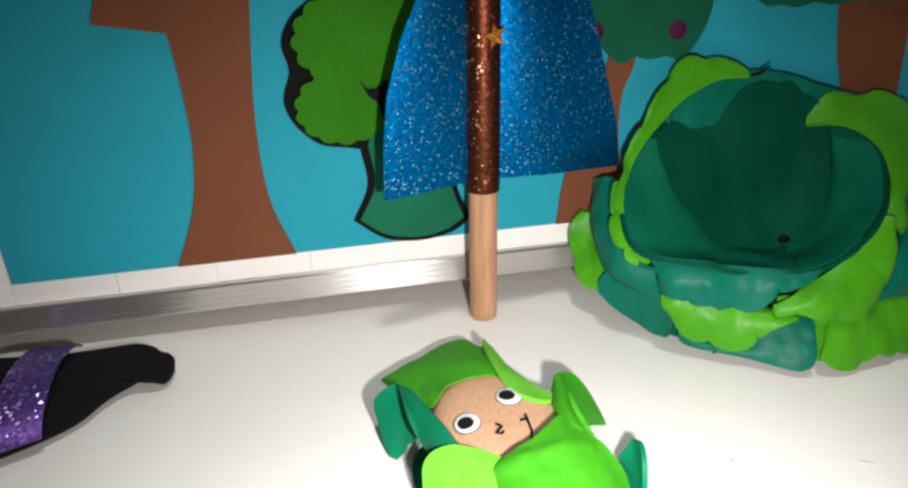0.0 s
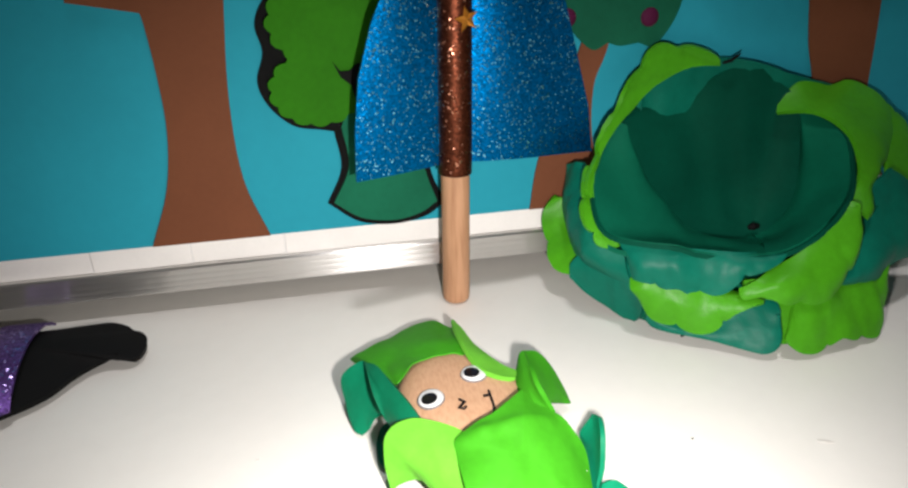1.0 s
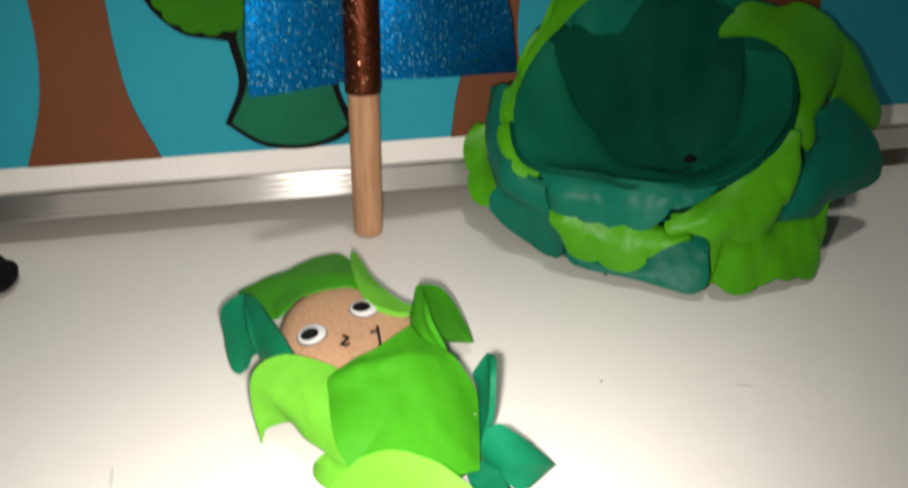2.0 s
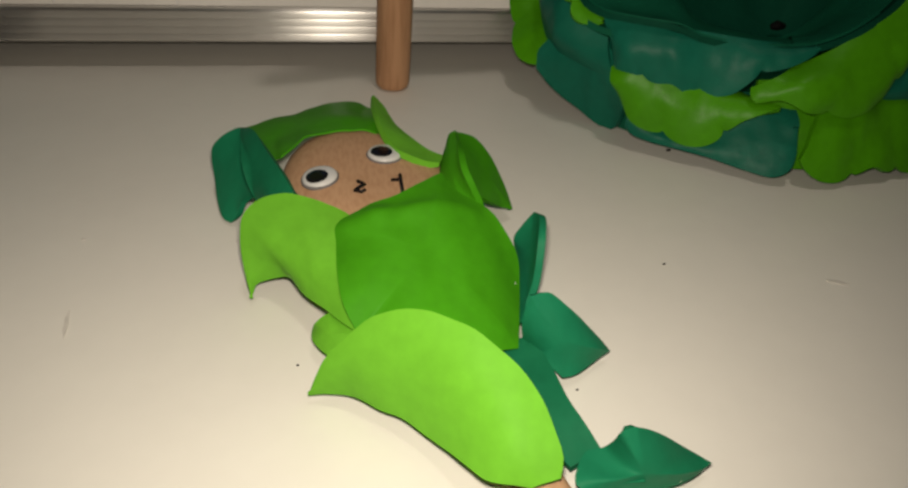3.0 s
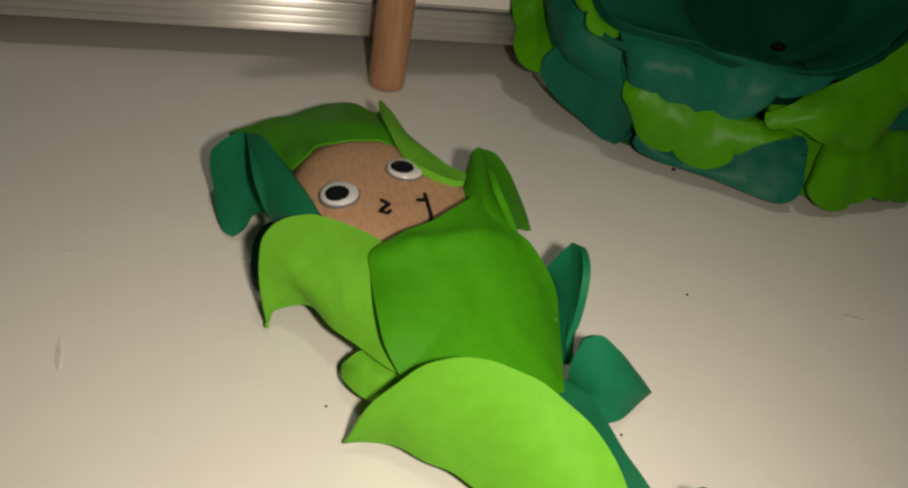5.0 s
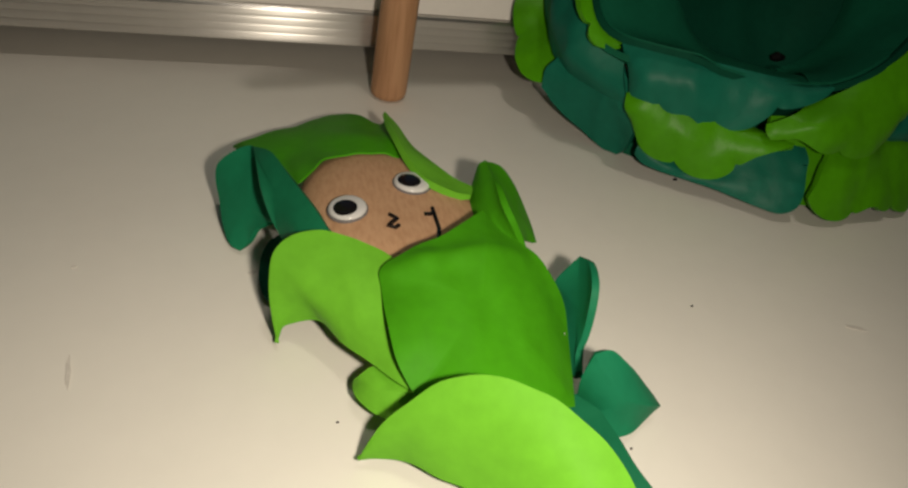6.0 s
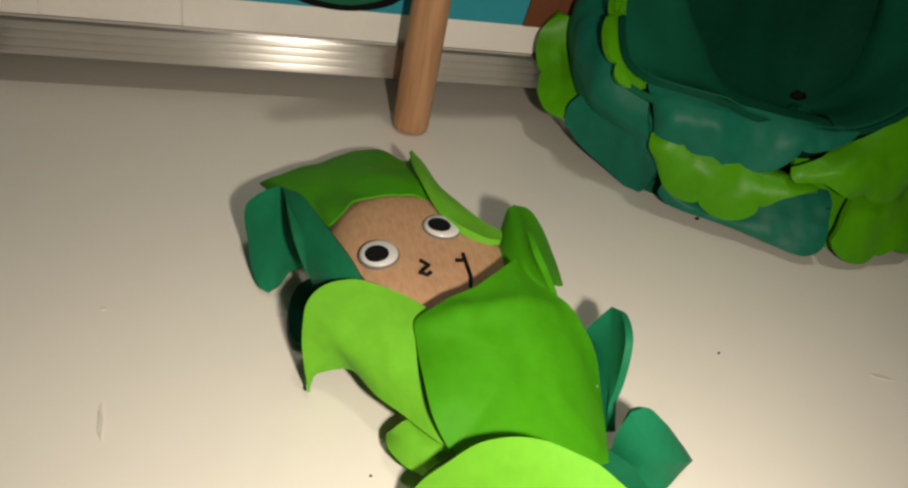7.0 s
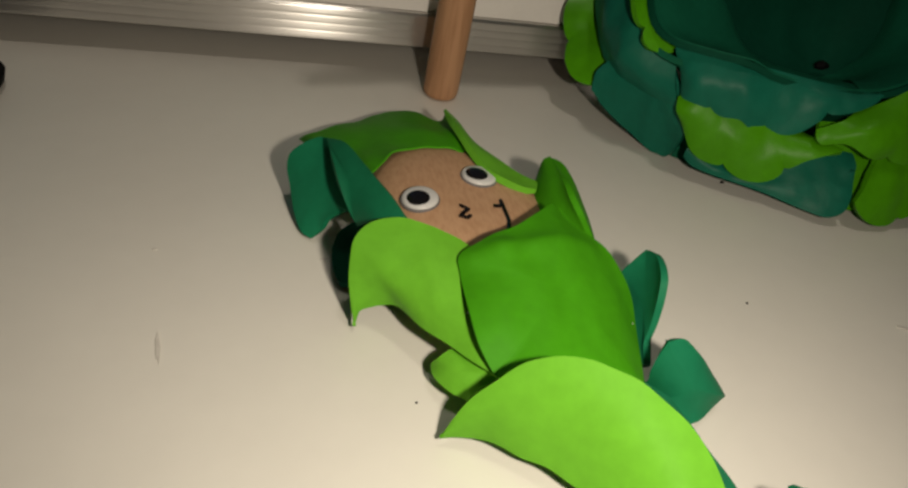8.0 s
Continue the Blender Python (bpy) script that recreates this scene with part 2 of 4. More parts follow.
def leaf(bm, outline, centre, thick=0.022, mat=0, sharp=(), rings=8, bulge=0.0, keep=None):
    """A foam leaf between its bent outline and its middle."""
    rim = spline(outline, sharp)
    c = Vector(centre) if centre is not None else sum(rim, Vector()) / len(rim)
    base = np.array([list(p) for p in rim])
    f = (0.03 + 0.97 * np.arange(rings + 1) / rings)[:, None, None]
    grid = np.array(c)[None, None, :] * (1 - f) + base[None] * f
    for _ in range(250):  # let the inside settle between its edges
        inner = (np.roll(grid, 1, 1) + np.roll(grid, -1, 1)) / 2
        grid[1:-1] = (grid[:-2] + grid[2:]) / 4 + inner[1:-1] / 2
        mid = grid[1].mean(0)
        grid[0] = mid + (grid[1] - mid) * 0.15
    lift = np.array((0, 0, bulge)) + ((np.array(c) - grid[0].mean(0)) if centre is not None else 0)
    grid = grid + lift * (1 - f**2) ** 1.2
    if keep is not None:
        keep.append(grid)
    rows = [[Vector(p) for p in row] for row in grid]
    return shell(bm, rows, thick, mat, loop=True)


def cutout(name, points, y, thick, mat, parent=None, label="", sharp=None, steps=5):
    """A flat shape cut from sheet, standing against the board: points are (x, z)."""
    pts = [(x, 0, z) for x, z in points]
    line = spline(pts, range(len(pts)) if sharp is None else sharp, steps if sharp is not None else 1)
    bm = bmesh.new()
    front = [bm.verts.new((p.x, y, p.z)) for p in line]
    back = [bm.verts.new((p.x, y + thick, p.z)) for p in line]
    bm.faces.new(front)
    bm.faces.new(back[::-1])
    for i in range(len(line)):
        k = (i + 1) % len(line)
        bm.faces.new((front[i], front[k], back[k], back[i]))
    bm.normal_update()
    bmesh.ops.triangulate(bm, faces=[f for f in bm.faces if len(f.verts) > 4])
    return part(name, bm, mat, parent, label, smooth=False)


def tube(bm, points, radius, mat=0, sides=10):
    """A round bar through points."""
    pts = [Vector(p) for p in points]
    rings = []
    for i, p in enumerate(pts):
        d = (pts[min(i + 1, len(pts) - 1)] - pts[max(i - 1, 0)]).normalized()
        a = d.orthogonal().normalized() if i == 0 else (rings[-1][1] - d * rings[-1][1].dot(d)).normalized()
        b = d.cross(a)
        r = radius[i] if isinstance(radius, (list, tuple)) else radius
        rings.append(([bm.verts.new(p + r * (math.cos(k * math.tau / sides) * a + math.sin(k * math.tau / sides) * b)) for k in range(sides)], a))
    faces = [bm.faces.new(rings[0][0][::-1]), bm.faces.new(rings[-1][0])]
    for (r0, _), (r1, _) in zip(rings, rings[1:]):
        for k in range(sides):
            faces.append(bm.faces.new((r0[k], r0[(k + 1) % sides], r1[(k + 1) % sides], r1[k])))
    for f in faces:
        f.material_index = mat
    return bm


# ---- the room, closed round the table ----
FLOOR, CEIL = -7.5, 17.5
for name, lo, hi, mat in (
    ("floor", (-22, -30, FLOOR - 1), (22, 2.6, FLOOR), M_FLOOR),
    ("ceiling", (-22, -30, CEIL), (22, 2.6, CEIL + 1), M_PAINT),
    ("wall_north", (-22, 1.6, FLOOR), (22, 2.6, CEIL), M_PAINT),
    ("wall_south", (-22, -31, FLOOR), (22, -30, CEIL), M_PAINT),
    ("wall_west", (-23, -30, FLOOR), (-22, 2.6, CEIL), M_PAINT),
    ("wall_east", (22, -30, FLOOR), (23, 2.6, CEIL), M_PAINT),
):
    tagged(part(name, box(bmesh.new(), lo, hi), mat, smooth=False), "plain painted room surface" if mat != M_FLOOR else "plain brown vinyl floor", name.split("_")[0], kind="structure")

ceiling_lamp = thing("ceiling_lamp", "round white ceiling lamp switched on above the table", "lamp", place=(1.0, -2.0, 17.5))
bm = bmesh.new()
bmesh.ops.create_cone(bm, cap_ends=True, segments=40, radius1=1.35, radius2=1.2, depth=0.5, matrix=Matrix.Translation((0, 0, -0.25)))
part("lamp_housing", bm, M_BOARD, ceiling_lamp)
bm = bmesh.new()
bmesh.ops.create_cone(bm, cap_ends=True, segments=40, radius1=0.95, radius2=1.1, depth=0.3, matrix=Matrix.Translation((0, 0, -0.66)))
part("diffuser", bm, M_LAMP, ceiling_lamp, "glowing white diffuser")

# ---- the table ----
table = thing("table", "white laminate table pushed under a board", "table", place=(0, 0, FLOOR))
part("tabletop", box(bmesh.new(), (-8, -7.5, 7.25), (8, 1.5, 7.5), 0.03), M_TABLE, table)
for x in (-7.4, 7.4):
    for y in (-6.9, 1.0):
        part("leg", box(bmesh.new(), (x - 0.25, y - 0.25, 0), (x + 0.25, y + 0.25, 7.25), 0.04), M_ALU, table, "square metal leg")

def mark(x, y, sx, sy, turn, mat, label):
    """A thin dried smudge or crumb on the tabletop."""
    bm = bmesh.new()
    rim = []
    for k in range(14):
        a = k * math.tau / 14
        r = 1 + 0.45 * noise.noise(Vector((x * 9, y * 9, k * 0.9)))
        p = Matrix.Rotation(turn, 2) @ Vector((sx * r * math.cos(a), sy * r * math.sin(a)))
        rim.append(Vector((x + p.x, y + p.y, 7.5005)))
    low = [bm.verts.new(p) for p in rim]
    top = [bm.verts.new(p + Vector((0, 0, 0.0025))) for p in rim]
    bm.faces.new(top)
    for k in range(14):
        bm.faces.new((low[k], low[(k + 1) % 14], top[(k + 1) % 14], top[k]))
    part("mark", bm, mat, table, label, smooth=False)


M_SMUDGE = material("grey_smudge", (0.64, 0.61, 0.56), rough=0.45, scale=300.0, vary=0.12)
for x, y, sx, sy, turn in ((-0.975, -1.74, 0.006, 0.050, 0.1), (1.31, -1.73, 0.035, 0.008, -0.4), (-0.547, -1.39, 0.014, 0.005, 0.3), (-1.02, -1.35, 0.008, 0.005, 0)):
    mark(x, y, sx, sy, turn, M_SMUDGE, "faint grey scuff")
for x, y, r in ((1.078, -0.877, 0.011), (0.78, -1.60, 0.005), (-0.36, -1.95, 0.004), (0.35, -2.1, 0.004)):
    mark(x, y, r, r * 0.7, 0.4, M_INK, "dark crumb")

# ---- the board behind it ----
board = thing("white_board", "large white board in an aluminium frame behind the table", "board", place=(0, 0, 0))
part("panel", box(bmesh.new(), (-9, 0.0, 0.20), (9, 0.14, 10.5), 0.01), M_BOARD, board)
bm = bmesh.new()
# grooved profile of the lower frame, run along the board
prof = [(0.14, 0.115), (-0.035, 0.115), (-0.045, 0.122)]
for k in range(4):
    for i in range(7):
        w = math.pi * i / 6
        prof.append((-0.0452 - 0.0011 * math.sin(w), 0.124 + k * 0.0335 + 0.0162 * (1 - math.cos(w))))
prof += [(-0.044, 0.258), (-0.036, 0.266), (-0.004, 0.266), (-0.004, 0.19), (0.14, 0.19)]
ends = [[bm.verts.new((x, y, z)) for y, z in prof] for x in (-9.02, 9.02)]
for i in range(len(prof)):
    k = (i + 1) % len(prof)
    bm.faces.new((ends[0][i], ends[0][k], ends[1][k], ends[1][i]))
bm.faces.new(ends[0])
bm.faces.new(ends[1][::-1])
part("frame_rail", bm, M_ALU, board, "grooved aluminium rail")
for x in (-9.1, 9.0):
    part("frame_side", box(bmesh.new(), (x, -0.04, 0.27), (x + 0.1, 0.14, 10.5), 0.01), M_ALU, board)
part("frame_top", box(bmesh.new(), (-9.1, -0.04, 10.5), (9.1, 0.14, 10.62), 0.01), M_ALU, board)

# white paper border, in pieces butted end to end
border = thing("paper_border", "narrow white paper border in butted pieces on the board", "paper border", place=(0, 0, 0))
cuts = [-4.4, -3.4, -2.42, -1.90, -1.385, -0.887, 0.95, 1.95, 2.95, 3.95, 4.9]
for k, (a, b) in enumerate(zip(cuts, cuts[1:])):
    part("paper_strip", box(bmesh.new(), (a + 0.005, -0.008 - 0.004 * (k % 2), 0.268), (b - 0.005, -0.0005, 0.42), 0.001), M_STRIP, border, smooth=False)
part("paper_strip", box(bmesh.new(), (-2.62, -0.012, 0.422), (-2.36, -0.0005, 6.0), 0.001), M_STRIP, border, smooth=False)

# ---- the paper scenery on the board ----
backdrop = thing("paper_backdrop", "turquoise paper sheet stuck on the white board", "paper sheet", place=(0, 0, 0))
part("sheet", box(bmesh.new(), (-2.40, -0.020, 0.395), (5.0, -0.0125, 6.0), 0.001), M_BLUE, backdrop, smooth=False)

Y1, Y2, Y3, Y4 = -0.034, -0.050, -0.070, -0.090
tree_a = thing("paper_tree", "brown paper tree trunk with a bough, stuck on turquoise paper", "paper tree", "paper trees")
cutout("trunk", [(-1.57, 0.398), (-1.44, 0.71), (-1.38, 1.02), (-1.375, 1.31), (-1.39, 1.57), (-1.41, 1.60), (-1.71, 1.66), (-1.67, 1.90), (-1.85, 2.6),
                 (-0.80, 2.6), (-0.95, 2.05), (-1.02, 1.56), (-1.06, 1.14), (-1.05, 0.73), (-0.955, 0.398)], Y1, 0.012, M_BROWN, tree_a, sharp=(0, 5, 6, 8, 9, 14))

tree_b = thing("paper_tree", "brown paper trunk with a dark green crown and plum berries", "paper tree", "paper trees")
cutout("trunk", [(0.50, 0.398), (0.54, 0.68), (0.65, 1.02), (0.76, 1.32), (0.78, 1.5), (0.95, 1.5), (0.90, 1.27), (0.84, 1.08), (0.86, 0.75), (1.0, 0.398)], Y1, 0.012, M_BROWN, tree_b, sharp=(0, 4, 5, 9))
cutout("crown", [(0.52, 1.95), (0.57, 1.72), (0.61, 1.56), (0.68, 1.42), (0.81, 1.29), (0.90, 1.32), (0.97, 1.30), (1.07, 1.31), (1.16, 1.29), (1.26, 1.42), (1.30, 1.58),
                 (1.26, 1.74), (1.33, 1.95), (1.1, 2.3), (0.8, 2.35)], Y2, 0.014, M_CROWN, tree_b, "dark green foam crown", sharp=(5, 7))
for x, z in ((0.63, 1.67), (0.91, 1.66), (1.12, 1.44), (0.67, 1.46), (1.05, 1.92), (0.75, 2.0)):
    bm = bmesh.new()
    bmesh.ops.create_uvsphere(bm, u_segments=16, v_segments=8, radius=0.05, matrix=Matrix.Translation((x, Y2, z)) @ Matrix.Diagonal((1, 0.35, 1, 1)))
    part("berry", bm, M_BERRY, tree_b, "small plum-coloured berry")

tree_c = thing("paper_tree", "brown paper trunk under a green crown with red berries", "paper tree", "paper trees")
cutout("trunk", [(2.02, 1.6), (2.08, 1.25), (2.15, 1.0), (2.14, 0.7), (2.05, 0.398), (2.75, 0.398), (2.56, 0.65), (2.51, 0.92), (2.49, 1.25), (2.46, 1.6)], Y1, 0.012, M_BROWN, tree_c, sharp=(0, 4, 5, 9))
cutout("crown", [(1.40, 1.9), (1.46, 1.70), (1.52, 1.60), (1.60, 1.53), (1.69, 1.53), (1.77, 1.51), (1.88, 1.53), (2.0, 1.51), (2.15, 1.53), (2.28, 1.51), (2.45, 1.53), (2.55, 1.64), (2.75, 1.72),
                 (2.85, 1.95), (2.6, 2.4), (1.8, 2.45)], Y2, 0.014, M_CROWN, tree_c, "dark green foam crown", sharp=(4, 6, 8))
for x, z in ((1.74, 1.70), (2.2, 1.85), (2.6, 1.9)):
    bm = bmesh.new()
    bmesh.ops.create_uvsphere(bm, u_segments=16, v_segments=8, radius=0.05, matrix=Matrix.Translation((x, Y2, z)) @ Matrix.Diagonal((1, 0.35, 1, 1)))
    part("berry", bm, M_RED, tree_c, "small red berry")

broccoli = thing("foam_broccoli", "green foam broccoli cut-out with a thick black outline", "broccoli cut-out")
cutout("outline", [(-0.63, 0.555), (-0.54, 0.75), (-0.56, 0.955), (-0.63, 0.97), (-0.76, 1.0), (-0.87, 1.11), (-0.91, 1.24), (-0.865, 1.38), (-0.885, 1.52), (-0.81, 1.65), (-0.66, 1.735), (-0.51, 1.765),
                   (-0.46, 1.95), (-0.25, 2.12), (0.0, 2.05), (0.25, 1.75), (0.33, 1.4), (0.2, 1.05), (-0.03, 0.95), (-0.065, 0.72), (0.01, 0.50), (-0.10, 0.425), (-0.28, 0.395), (-0.47, 0.43)],
       Y1, 0.014, M_BLACK, broccoli, "black foam outline", sharp=(0, 2, 11, 18, 20))
cutout("stem", [(-0.595, 0.56), (-0.50, 0.76), (-0.52, 0.98), (-0.40, 1.2), (-0.15, 1.1), (-0.10, 0.73), (-0.035, 0.515), (-0.13, 0.455), (-0.28, 0.425), (-0.46, 0.46)], Y2, 0.014, M_STEM, broccoli, "dark green stem", sharp=(0, 2, 4, 6))


def floret(cx, cz, rx, rz, bumps, y, turn=0.0):
    pts = []
    for k in range(bumps * 6):
        a = k * math.tau / (bumps * 6) + turn
        r = 1 - 0.085 * (1 - abs(math.sin((a - turn) * bumps / 2)))
        pts.append((cx + rx * r * math.cos(a), cz + rz * r * math.sin(a)))
    cutout("floret", pts, y, 0.016, M_LEAF, broccoli, "light green scalloped foam")


floret(-0.62, 1.19, 0.245, 0.195, 14, Y3 + 0.002)
floret(-0.55, 1.52, 0.29, 0.235, 15, Y3 - 0.002)
floret(-0.20, 1.86, 0.30, 0.24, 15, Y3 + 0.004)
floret(-0.18, 1.45, 0.36, 0.25, 16, Y3 - 0.004)
cutout("notch", [(-0.535, 1.325), (-0.50, 1.275), (-0.455, 1.275), (-0.41, 1.31), (-0.39, 1.30), (-0.39, 1.08), (-0.43, 1.10), (-0.45, 1.20), (-0.50, 1.245)], Y3 - 0.016, 0.008, M_BLACK, broccoli, "black foam notch")

# ---- the stick with glitter wings ----
stick = thing("glitter_stick", "wooden dowel with brown glitter sleeve and blue glitter foam wings", "stick puppet", place=(0.022, -0.255, 0.0))
LEAN = Vector((0.022, 0.030, 1.0)).normalized()
bm = tube(bmesh.new(), [LEAN * s for s in (0.002, 0.012, 0.03, 0.72, 1.4, 2.6)], [0.062, 0.071, 0.075, 0.075, 0.075, 0.075], sides=28)
part("dowel", bm, M_WOOD, stick, "bare beech dowel")
bm = tube(bmesh.new(), [LEAN * s for s in (0.745, 0.748, 1.2, 1.8, 2.6)], [0.079, 0.087, 0.087, 0.087, 0.087], sides=28)
part("sleeve", bm, M_BROWNGLIT, stick, "brown glitter foam sleeve")


def wing(side, edge):
    rows = []
    for i in range(15):
        f = i / 14
        z = 0.80 + 1.75 * f
        root = LEAN * z + Vector((0.05 * side, 0.02, 0))
        tip = Vector((np.interp(z, [e[1] for e in edge], [e[0] for e in edge]), np.interp(z, [e[1] for e in edge], [e[2] for e in edge]), z)) - Vector((0.022, -0.255, 0))
        drop = edge[0][1] - 0.80
        row = []
        for j in range(13):
            g = j / 12
            p = root.lerp(tip, g)
            p.z += drop * g * (1 - f)
            bend = -0.045 * math.sin(0.6 * math.pi * g) if side < 0 else -0.040 * math.sin(math.pi * g) * (1 - g)
            p.y += bend * (0.8 + 0.2 * math.sin(3 * f + side))
            row.append(p)
        rows.append(row if side > 0 else row[::-1])
    return shell(bmesh.new(), rows, 0.02)


part("wing", wing(-1, [(-0.480, 0.782, -0.290), (-0.465, 1.05, -0.280), (-0.43, 1.30, -0.265), (-0.35, 1.55, -0.25), (-0.215, 1.82, -0.23), (-0.12, 2.6, -0.22)]), M_BLUEGLIT, stick, "blue glitter foam wing")
part("wing", wing(1, [(0.810, 0.765, -0.13), (0.770, 1.05, -0.14), (0.70, 1.30, -0.14), (0.63, 1.55, -0.14), (0.55, 1.80, -0.13), (0.40, 2.6, -0.13)]), M_BLUEGLIT, stick, "blue glitter foam wing")


def star(z, dx, turn):
    bm = bmesh.new()
    c = LEAN * z + Vector((dx, -0.085, 0))
    ring = []
    for k in range(10):
        r = 0.062 if k % 2 == 0 else 0.028
        a = math.radians(90 + 36 * k + turn)
        ring.append(c + Vector((r * math.cos(a), 0.02 * math.cos(a), r * math.sin(a))))
    front, back = [bm.verts.new(p) for p in ring], [bm.verts.new(p + Vector((0, 0.012, 0))) for p in ring]
    mid = bm.verts.new(c + Vector((0, -0.008, 0)))
    for k in range(10):
        n = (k + 1) % 10
        bm.faces.new((front[k], front[n], mid))
        bm.faces.new((front[n], front[k], back[k], back[n]))
    bm.faces.new(back[::-1])
    part("star", bm, M_GOLD, stick, "small gold card star", smooth=False)


star(1.53, 0.045, 10)
star(1.76, 0.035, -8)

# ---- the foam cabbage ----
cabbage = thing("foam_cabbage", "large open cabbage of green and teal foam leaves on the table", "foam cabbage", place=(1.55, -0.5, 0.0))


def petal(mat, label, inner, edge, lobes, bow, thick=0.024, tuck=0.0):
    """A leaf of the cabbage between the line where it is held and its free edge; bow swells it outward, lobes scallop the edge."""
    n, w = 11, 49
    lines = []
    for pts in (inner, edge):
        line = np.array([list(p) for p in spline(pts, steps=12, closed=False)])
        run = np.concatenate([[0], np.cumsum(np.linalg.norm(np.diff(line, axis=0), axis=1))])
        s = np.linspace(0, run[-1], w)
        lines.append(np.stack([np.interp(s, run, line[:, k]) for k in range(3)], 1))
    a, b = lines
    a = a + tuck * (a - b)  # the hidden end reaches under the leaf above
    rows = []
    for i in range(n):
        f = i / (n - 1)
        row = []
        for j in range(w):
            g = j / (w - 1)
            p = Vector(a[j]).lerp(Vector(b[j]), f)
            out = (Vector((p.x, p.y * 1.5, 0.25))).normalized()
            p += out * bow * math.sin(math.pi * f) * (0.4 + 0.6 * math.sin(math.pi * g))
            reach = Vector(b[j]) - Vector(a[j])
            if lobes:
                p += reach.normalized() * 0.034 * (abs(math.sin(math.pi * lobes * g)) ** 0.6 - 0.6) * f**2
            seed = Vector((bow * 50 + a[0][0] * 7, lobes, 0))
            p += out * (0.045 * noise.noise(p * 3.0 + seed) + 0.017 * noise.noise(p * 8.0 + seed) + 0.008 * noise.noise(p * 17.0 + seed)) * math.sin(math.pi * f * 0.8)
            p.z = max(p.z, 0.006 + (0.03 if bow >= 0 else 0.0) * (1 - f))
            row.append(p)
        rows.append(row)
    return part("leaf", shell(bmesh.new(), rows, thick), mat, cabbage, label)


# cupped heart leaf: the shade of its hollow is in the base colour
bowl = []
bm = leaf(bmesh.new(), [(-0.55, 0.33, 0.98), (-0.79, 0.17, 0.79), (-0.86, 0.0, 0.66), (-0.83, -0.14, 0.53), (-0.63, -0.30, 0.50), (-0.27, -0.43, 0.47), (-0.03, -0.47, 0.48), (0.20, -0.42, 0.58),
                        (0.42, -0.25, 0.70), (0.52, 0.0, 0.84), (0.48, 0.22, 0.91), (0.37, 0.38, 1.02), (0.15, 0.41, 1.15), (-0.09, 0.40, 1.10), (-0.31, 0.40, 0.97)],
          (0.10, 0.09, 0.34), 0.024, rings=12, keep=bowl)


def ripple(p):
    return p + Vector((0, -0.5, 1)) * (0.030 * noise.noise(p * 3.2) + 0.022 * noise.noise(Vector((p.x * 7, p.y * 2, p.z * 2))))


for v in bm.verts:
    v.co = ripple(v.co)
part("leaf", bm, M_SHADED, cabbage, "cupped green heart leaf, coloured darker for shade in the bowl")


def fold(mat, label, ends, lift):
    """A leaf that lies on the wall of the cup, from its rim down to a slanting free edge; ends are (place round the rim, depth reached)."""
    first, last = ends[0][0], ends[-1][0]
    rows = []
    for i in range(11):
        row = []
        for j in range(int((last - first) * 2) + 1):
            at = first + j / 2
            low = np.interp(at, [e[0] for e in ends], [e[1] for e in ends]) + 0.010 * math.sin(at * 0.5)
            f = (low + (1 - low) * i / 10) * 12
            k, col, part_way = min(11, int(f)), int(math.floor(at)), at - math.floor(at)
            w = bowl[0].shape[1]
            a = Vector(bowl[0][k][col % w]).lerp(Vector(bowl[0][k][(col + 1) % w]), part_way)
            b = Vector(bowl[0][k + 1][col % w]).lerp(Vector(bowl[0][k + 1][(col + 1) % w]), part_way)
            p = ripple(a.lerp(b, f - k))
            swell = 0.030 * math.sin(math.pi * min(1, i / 10)) + lift * (0.3 + 0.7 * min(1, i / 3))
            inward = (Vector((0.1, -0.1, 0.75)) - p).normalized()
            row.append(p + inward * swell)
        rows.append(row)
    part("leaf", shell(bmesh.new(), rows, 0.006), mat, cabbage, label)


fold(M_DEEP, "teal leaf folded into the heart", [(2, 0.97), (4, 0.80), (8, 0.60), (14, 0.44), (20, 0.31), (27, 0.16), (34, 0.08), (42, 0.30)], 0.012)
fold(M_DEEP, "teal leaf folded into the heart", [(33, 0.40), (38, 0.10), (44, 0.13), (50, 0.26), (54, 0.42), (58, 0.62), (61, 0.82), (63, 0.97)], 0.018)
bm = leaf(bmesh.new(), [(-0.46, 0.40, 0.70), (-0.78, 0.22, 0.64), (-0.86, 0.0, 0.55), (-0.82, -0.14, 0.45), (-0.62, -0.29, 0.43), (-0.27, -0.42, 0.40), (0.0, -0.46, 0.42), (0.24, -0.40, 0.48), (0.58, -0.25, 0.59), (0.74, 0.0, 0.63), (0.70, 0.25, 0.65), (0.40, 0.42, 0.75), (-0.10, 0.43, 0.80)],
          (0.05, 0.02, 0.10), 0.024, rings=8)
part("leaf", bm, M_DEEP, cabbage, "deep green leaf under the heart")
bm = bmesh.new()
tube(bm, [(0.075, 0.05, 0.352), (0.10, 0.045, 0.360), (0.135, 0.05, 0.355)], [0.012, 0.022, 0.012], sides=10)
part("knot", bm, M_BLACK, cabbage, "dark green knot in the heart")
bm = tube(bmesh.new(), [(-0.02, 0.385, 1.185), (0.02, 0.37, 1.20), (0.07, 0.37, 1.235)], [0.006, 0.010, 0.005], sides=8)
